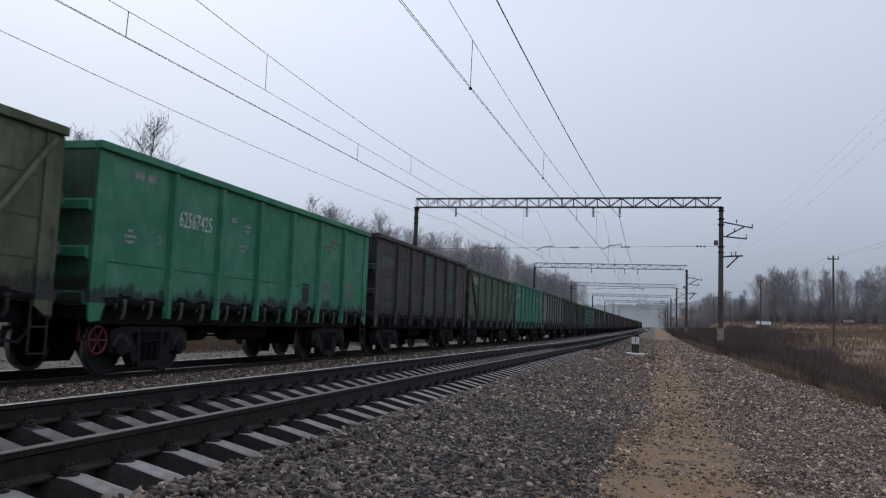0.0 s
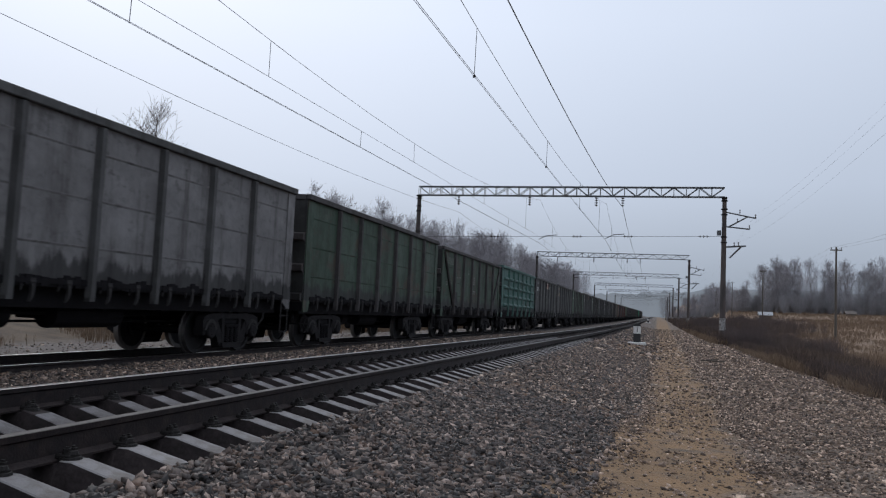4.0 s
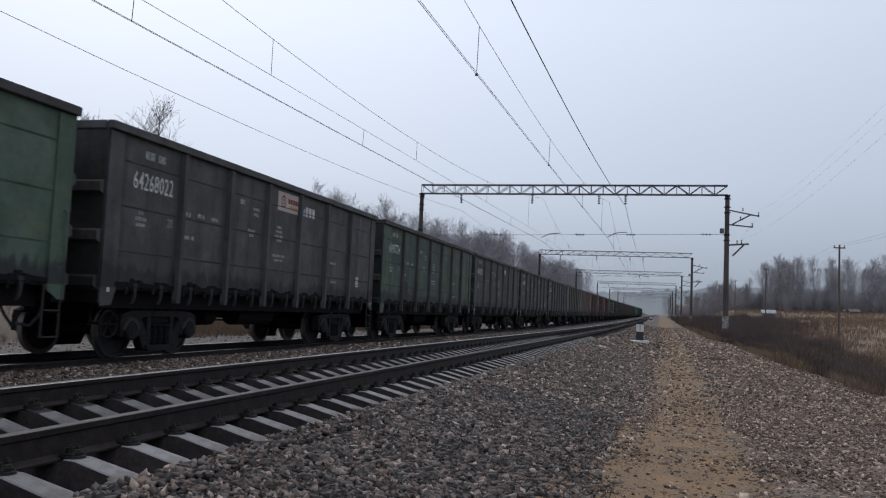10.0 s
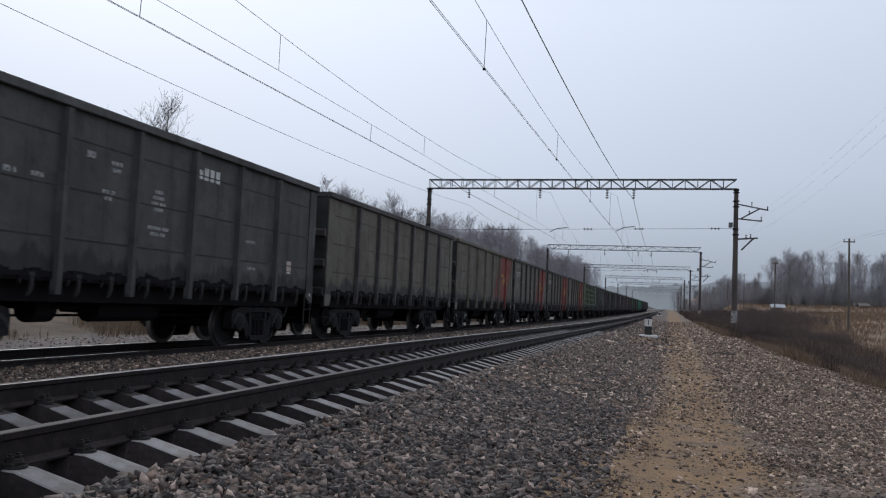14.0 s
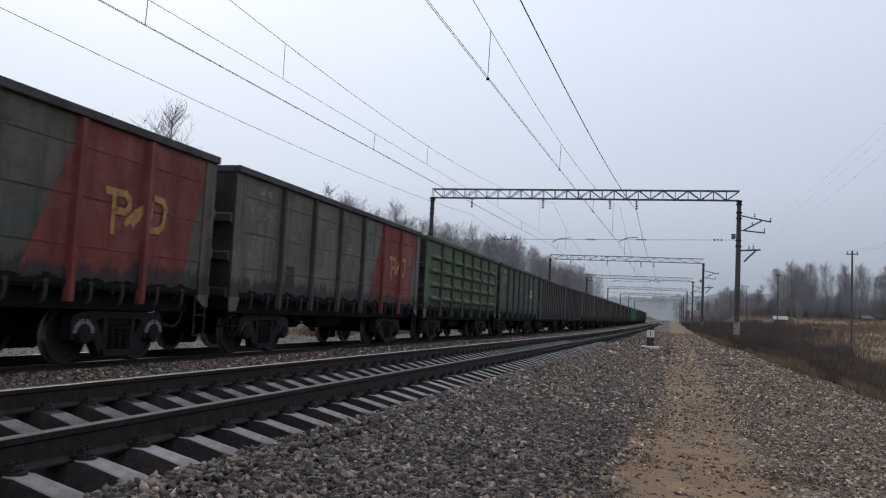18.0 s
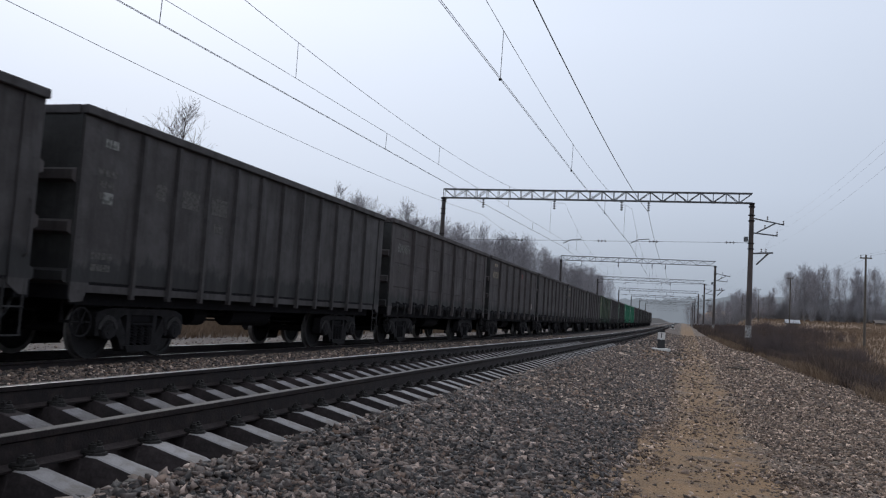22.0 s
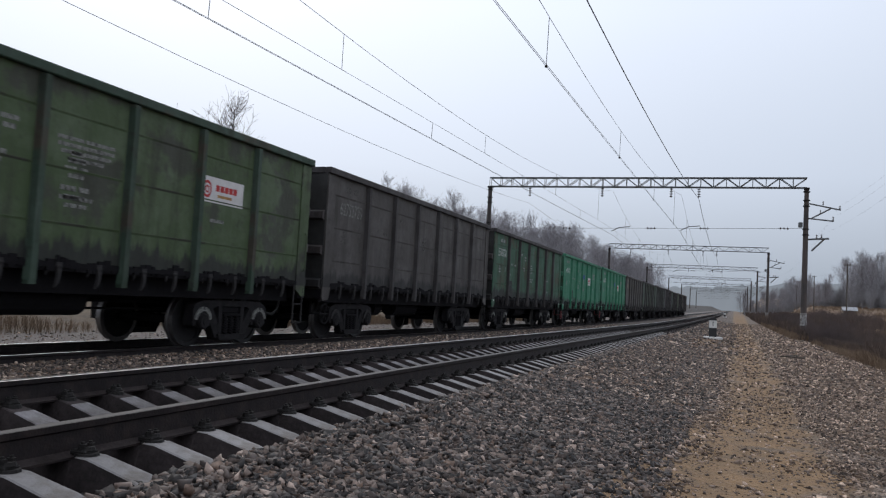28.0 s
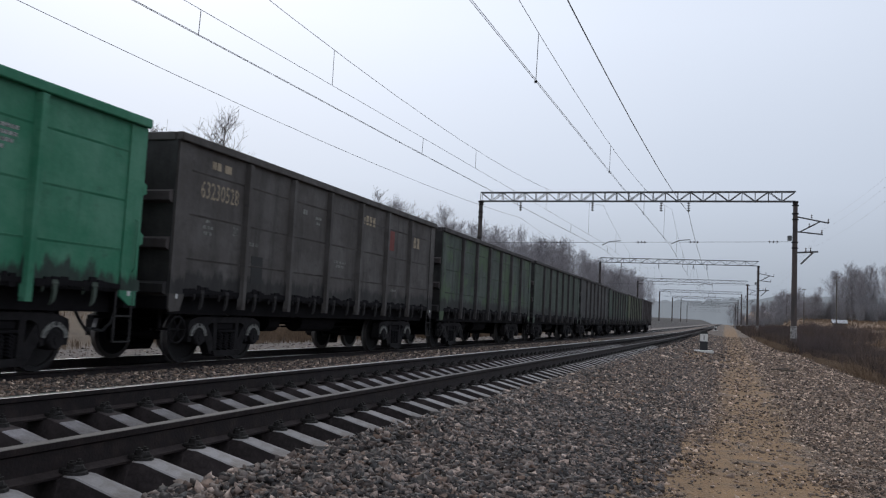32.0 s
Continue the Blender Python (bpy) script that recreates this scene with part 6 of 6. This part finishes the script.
def letter_side(n, w, number, tone):
    """Number, stencils, plates and signs on the side that faces the other track."""
    mat = (M_FADED, M_NUMBER, M_FADED, M_CREAM)[tone]
    clean = tone == 1
    first = spot(1.5) if n == 1 else spot(0.5)
    if number:
        ob = new("wagon_number", lettering(number, 0.44))
        ob.data.materials.append(mat)
        ob.parent = w
        if FLEET[n][0] == "braced":
            first = spot(0.62)
        ob.matrix_basis = pose(WALL + 0.006, first, 3.06 if FLEET[n][0] == "braced" else 2.70 if n == 1 else 2.81) @ LETTER @ Matrix.Diagonal((0.66, 1.0, 1.0, 1.0))
    small = M_STENCIL if clean else M_FAINT if n in (26, 27, 28, 29, 30, 2, 32) else M_FADED
    if tone:
        if FLEET[n][0] != "braced":
            stencil(w, mat if tone == 3 else small, spot(0.5), 3.22, [(0.30, 0.22)], 0.12)
        stencil(w, small, spot(0.32), 2.36, [(0.14,), (0.32,), (0.26,)], 0.05)
        tare = new("stencil_number", lettering("20", 0.24))
        tare.data.materials.append(small)
        tare.parent = w
        tare.matrix_basis = pose(WALL + 0.006, spot(0.82), 2.28) @ LETTER @ Matrix.Diagonal((0.7, 1, 1, 1))
    # bay, height, word lengths row by row, letter height
    texts = [(1.15, 2.5, [(0.1, 0.06)], 0.07), (1.42, 2.5, [(0.13, 0.05)], 0.07), (1.72, 2.5, [(0.26,)], 0.06), (1.2, 2.12, [(0.2, 0.1)], 0.06), (2.35, 2.92, [(0.2,)], 0.09), (2.72, 2.86, [(0.3,), (0.22,)], 0.055),
             (2.62, 2.45, [(0.18, 0.1), (0.2,)], 0.05), (3.4, 2.62, [(0.26,), (0.34,), (0.22, 0.18), (0.3,)], 0.05), (3.42, 2.08, [(0.4, 0.2), (0.24, 0.16)], 0.05), (5.35, 2.12, [(0.42,)], 0.05), (5.4, 1.66, [(0.22, 0.12)], 0.05)]
    for bay, z, rows, h in texts:
        if n == 1 and (1.0 <= bay < 2.0 or bay > 3.0):
            continue
        if tone and (clean or random.random() < 0.55):
            stencil(w, small, spot(bay), z + random.uniform(-0.02, 0.02), rows, h)
    if n in (9, 10, 12, 14, 15, 16, 36):
        # a company mark, as plain blocks
        for k in range(4):
            mark(w, M_CREAM if n == 36 else M_NUMBER, spot(4.14) + 0.21 * k, 3.1 - 0.02 * (k == 0), 0.15, 0.2 - 0.05 * (k == 0))
    if n in (31, 34, 35):
        stencil(w, M_FADED if n == 31 else M_STENCIL, spot(3.5 if n == 31 else 5.5), 2.78 if n == 31 else 2.95, [(0.5, 0.6), (1.1,), (0.4, 0.55), (0.7,)], 0.045)
        stencil(w, M_FADED if n == 31 else M_STENCIL, spot(3.4 if n == 31 else 2.4), 2.2, [(0.3, 0.2), (0.4,)], 0.06)
    if n == 27:
        stencil(w, M_FAINT, spot(3.45), 3.12, [(0.6,), (0.7,)], 0.09)
        stencil(w, M_FAINT, spot(3.45), 2.75, [(0.7,), (0.62,), (0.7,), (0.5,), (0.66,)], 0.055)
        mark(w, PAINTS["red"], spot(4.5), 3.1, 0.42, 0.2, "red_patch", "faded red printed patch")
    if n in (24, 25):
        # a worn-off number across three bays and faint plates on the first
        stencil(w, M_FADED, -5.85, 3.14, [(0.34,)], 0.12)
        stencil(w, M_FAINT, -5.9, 2.74, [(0.5,), (0.36,), (0.36,)], 0.09)
        mark(w, M_FADED, -5.86, 2.4, 0.24, 0.16, "faded_plate")
        stencil(w, M_FAINT, -5.9, 1.62, [(0.56,), (0.5,)], 0.09)
        for y, rows, h in ((-4.5, [(0.3,)], 0.24), (-3.58, [(0.56,)], 0.28), (-2.6, [(0.56,)], 0.28)):
            stencil(w, M_FAINT, y, 2.66, rows, h)
        stencil(w, M_FAINT, -2.6, 2.3, [(0.3,)], 0.16)
    if n == 36:
        for k in range(3):
            mark(w, M_CREAM, spot(6.1) + 0.28 * k, 2.9, 0.2, 0.26, "letter_block")
        mark(w, PAINTS["red"], spot(5.2), 2.8, 0.5, 0.45, "red_patch", "faded red printed patch")
        mark(w, M_SOOT, spot(1.3), 1.72, 0.42, 0.46, "dark_patch", "black painted square patch")
    if n in (12, 15, 16, 27, 28, 29, 30, 9, 10):
        mark(w, M_BUFF, spot(6.45), 1.77, 0.23, 0.2, "notice_plate", "small buff notice plate")
        mark(w, M_NUMBER, spot(6.45), 1.64, 0.2, 0.03)
    if n in (4, 8, 9, 10, 12, 14, 15, 16, 23, 33, 34, 35, 36):
        for y in (-HALF + 0.2, HALF - 0.16):
            part("paint_dab", box(BM(), WALL + 0.022, WALL + 0.029, y - 0.035, y + 0.03, 1.17, 1.25), M_NUMBER, w)
    if n in (1, 3, 4, 7, 11, 13, 19, 20, 21, 23, 31, 33, 34, 35):
        bay = 4.6 if n == 1 else 2.3 if n in (19,) else 1.35
        mark(w, M_SOOT, spot(bay), 1.72, 0.42, 0.42, "dark_patch", "black painted square patch")
    if n == 4:
        for k in range(10):
            mark(w, M_CREAM, spot(5.06) + 0.29 * k + (0.3 if k > 4 else 0), 2.83, 0.22, 0.27, "letter_block")
        bm = BM()
        for a, b, c, d in ((-0.24, 0.24, 0.085, 0.115), (-0.24, 0.24, -0.115, -0.085), (-0.24, -0.2, -0.085, 0.085), (0.2, 0.24, -0.085, 0.085), (-0.14, 0.14, -0.03, 0.03)):
            box(bm, WALL + 0.001, WALL + 0.006, spot(2.3) + a, spot(2.3) + b, 2.4 + c, 2.4 + d)
        part("framed_mark", bm, M_CREAM, w, "cream framed company mark")
        for bay, z, a, b in ((2.15, 3.2, 0.16, 0.16), (2.25, 2.72, 0.4, 0.1), (1.1, 1.72, 0.3, 0.12), (1.9, 1.72, 0.14, 0.2)):
            mark(w, M_CREAM, spot(bay), z, a, b, "pale_patch")
    if n in (34, 35):
        for k in range(5):
            mark(w, M_BLUE, spot(3.3) + 0.15 * k, 2.7, 0.12, 0.2)
        mark(w, M_NUMBER, spot(2.2), 2.35, 0.42, 0.18)
    if n in SIGNED:
        bay, z = SIGNED[n]
        pale = n in (9, 12, 23)
        board = mark(w, M_BUFF if pale else M_BOARD, spot(bay), z, 1.42, 0.38, "sign_board", "faded buff sign board" if pale else "white sign board with crimson print")
        y0 = spot(bay)
        ring = BM()
        k = 16
        for r0, r1 in ((0.09, 0.13), (0.035, 0.06)):
            inner = [ring.verts.new((WALL + 0.0085, y0 - 0.42 + r0 * math.cos(2 * math.pi * i / k), z + r0 * math.sin(2 * math.pi * i / k))) for i in range(k)]
            outer = [ring.verts.new((WALL + 0.0085, y0 - 0.42 + r1 * math.cos(2 * math.pi * i / k), z + r1 * math.sin(2 * math.pi * i / k))) for i in range(k)]
            for i in range(k):
                ring.faces.new((inner[i], outer[i], outer[(i + 1) % k], inner[(i + 1) % k]))
        part("sign_roundel", ring, PAINTS["red"] if pale else M_CRIMSON, board)
        for k in range(5):
            bm = box(BM(), WALL + 0.006, WALL + 0.009, y0 - 0.16 + 0.135 * k, y0 - 0.05 + 0.135 * k, z - 0.01, z + 0.085)
            part("sign_block", bm, PAINTS["red"] if pale else M_CRIMSON, board)
        part("sign_line", box(BM(), WALL + 0.006, WALL + 0.009, y0 - 0.1, y0 + 0.34, z - 0.1, z - 0.06), M_YELLOW, board)
    if n in RED_END:
        cut = 6.3 if n < 20 else 6.72

        def edge(z, lo, hi):
            return spot(lo) + (spot(hi) - spot(lo)) * (z - 1.37) / 2.05
        bm = prism(BM(), [(edge(1.37, 4.4, 5.05), 1.37), (edge(3.42, 4.4, 5.05), 3.42), (HALF - 0.375, 3.42), (HALF - 0.375, 2.95), (edge(2.4, cut, 6.98), 2.3), (edge(1.37, cut, 6.98), 1.37)], 0, WALL + 0.001, WALL + 0.006)
        panel = part("red_panel", bm, PAINTS["red"], w, "faded red painted panel")
        for z in (1.78, 2.42, 3.06):
            part("seam_strip", prism(BM(), [(WALL + 0.004, z - 0.026), (WALL + 0.018, z + 0.004), (WALL + 0.018, z + 0.010), (WALL + 0.004, z + 0.012)], 1, edge(z, 4.4, 5.05) + 0.02, min(HALF - 0.38, edge(z, cut, 6.98) - 0.03)), PAINTS["red"], panel)
        for o in w.children:
            if o.name.split(".")[0] == "side_post" and any(abs(o.matrix_basis.translation.y - bay_edges(6)[k]) < 0.05 for k in ((5, 6) if n > 19 else (6,))) and o.matrix_basis.to_euler().z < 1:
                o.material_slots[0].link = "OBJECT"
                o.material_slots[0].material = PAINTS["red"]
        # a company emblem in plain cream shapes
        y0, z0 = spot(5.9), 2.36
        for k, pts in enumerate(([(-0.66, 0.24), (-0.3, 0.24), (-0.22, 0.16), (-0.22, 0.04), (-0.3, -0.04), (-0.46, -0.04)], [(-0.52, 0.24), (-0.52, -0.36)],
                    [(-0.26, -0.2), (-0.08, -0.02), (0.08, 0.08)], [(-0.12, -0.2), (0.06, 0.02), (0.22, 0.2)],
                    [(0.12, -0.24), (0.42, -0.24), (0.52, -0.14), (0.56, 0.14), (0.5, 0.26), (0.3, 0.28)], [(0.26, 0.2), (0.2, -0.22)])):
            st = BM()
            h = 0.05
            for (ya, za), (yb, zb) in zip(pts, pts[1:]):
                d = Vector((yb - ya, zb - za)).normalized() * h
                q = Vector((-d.y, d.x))
                ya, yb, za, zb = ya * 1.3, yb * 1.3, za * 0.9, zb * 0.9
                cs = [Vector((ya, za)) - d * 0.8 + q, Vector((ya, za)) - d * 0.8 - q, Vector((yb, zb)) + d * 0.8 - q, Vector((yb, zb)) + d * 0.8 + q]
                st.faces.new([st.verts.new((WALL + 0.02 + 0.003 * len(st.faces) + 0.0013 * k, y0 + p.x, z0 + p.y)) for p in cs])
            bmesh.ops.recalc_face_normals(st, faces=st.faces[:])
            part("emblem_stroke", st, M_YELLOW, w)
    if n == 3:
        # worn company letters, as plain blocks
        for y, z, a, b in ((-0.42, 2.72, 0.1, 0.3), (-0.1, 2.84, 0.34, 0.09), (-0.1, 2.64, 0.1, 0.36), (0.26, 2.72, 0.1, 0.32), (0.42, 2.78, 0.2, 0.08)):
            mark(w, M_CREAM, spot(5.5) + y, z, a, b, "letter_block")
    if n == 1:
        for k in range(3):
            st = rod(BM(), (WALL + 0.006, spot(5.15) + 0.3 * k, 2.86 + 0.03 * k), (WALL + 0.006, spot(5.15) + 0.3 * k + 0.3, 2.86 + 0.05 * (k % 2)), 0.012, n=4)
            part("red_scrawl", st, M_CRIMSON, w)
        part("red_scrawl", rod(BM(), (WALL + 0.006, spot(5.5), 3.04), (WALL + 0.006, spot(5.85), 2.99), 0.014, n=4), M_CRIMSON, w)
        for bay in (5.4, 6.4):
            stencil(w, M_FADED, spot(bay), 2.0, [(0.3, 0.4), (0.62,), (0.2, 0.45), (0.5,), (0.3, 0.3)], 0.045)


TALL = {"flat": 1.212, "bulged": 1.212, "ribbed": 1.19, "plain": 1.165, "braced": 1.168}


def raised(z, k):
    """Height on the tall sides of the box."""
    return z if z < 1.27 else 1.27 + (z - 1.27) * k


def raise_sides(train):
    done = set()
    for n, w in train.items():
        k = TALL[FLEET[n][0]]
        for o in w.children_recursive:
            z = o.matrix_basis.translation.z
            if z > 1.27:
                o.location.z = raised(z, k)
            elif o.type == "MESH" and o.data.name not in done and max(v.co.z for v in o.data.vertices) > 1.27:
                done.add(o.data.name)
                for v in o.data.vertices:
                    v.co.z = raised(v.co.z, k)


def build_train():
    random.seed(11)
    models = {k: build_wagon(k) for k in ("flat", "plain", "bulged", "ribbed", "braced")}
    train, used = {}, set()
    for n, (kind, col, trim, number, tone, label) in FLEET.items():
        if kind in used:
            w = copy_thing(models[kind], Matrix())
        else:
            w = models[kind]
            used.add(kind)
        train[n] = tagged(w, label, "railway wagon", "open wagons of the goods train")
    for n, w in train.items():
        kind, col, trim, number, tone, label = FLEET[n]
        if n == 22:
            repaint(w, PAINTS["brown"], {"corner_plate"} | TRIM)
        if trim != "grey":
            repaint(w, PAINTS[trim], TRIM)
        if col != "grey":
            repaint(w, PAINTS[col], {"side_wall", "seam_strip", "pressed_bulge", "corner_plate", "grab_rail"})
        repaint(w, PAINTS["faded"] if trim in ("bright", "teal") else M_LOCK, {"hatch_lock"})
        repaint(w, M_DARK, {"lower_flange"})
        repaint(w, PAINTS[col if col in ("bright", "teal") else "soot"], {"end_beam"})
        # end walls painted darker than the sides, for the shade between wagons
        repaint(w, PAINTS["worn" if col in ("bright", "teal") else "black"], {"end_wall"})
        bare = n in (18, 20, 31, 33, 34, 35, 36)
        repaint(w, M_FADED if bare else M_LOCK, {"axle_jaw"})
        for o in [c for c in w.children_recursive if c.name.split(".")[0] == "jaw_pin" and not bare]:
            bpy.data.objects.remove(o)
        repaint(w, M_WHEELRED if n in (1, 34, 35) else M_IRON, {"handbrake_wheel"})
        letter_side(n, w, number, tone)
    raise_sides(train)
    return train


TRAIN = build_train()


def train_y(n, t):
    """Where the middle of wagon n is at t seconds."""
    s = (t - 16) / 16
    return LENGTH * n - 240.226 - 242.842 * s + 0.674 * s ** 2 - 0.675 * s ** 3


def motions():
    times = [0.0] + [float(i) for i in range(1, 32)] + [32.0]
    for n, w in TRAIN.items():
        walk(w, [(t, pose(FAR, train_y(n, t), DROP + rise(train_y(n, t)))) for t in times])
    # wheels roll with the train: one turn for each 3.006 m
    axles = [o for w in TRAIN.values() for o in w.children if o.name.split(".")[0] == "axle"]
    first = axles[0]
    rows = []
    for i in range(0, 32 * FPS + 1):
        t = i / FPS
        rows.append((t, pose(0, 0, 0, -math.degrees((train_y(0, t) - train_y(0, 0)) / 0.4785) % 360)))
    walk(first, rows)
    for o in axles[1:]:
        o.rotation_mode = "QUATERNION"
        o.animation_data_create()
        o.animation_data.action = first.animation_data.action
        o.animation_data.action_slot = first.animation_data.action_slot


motions()
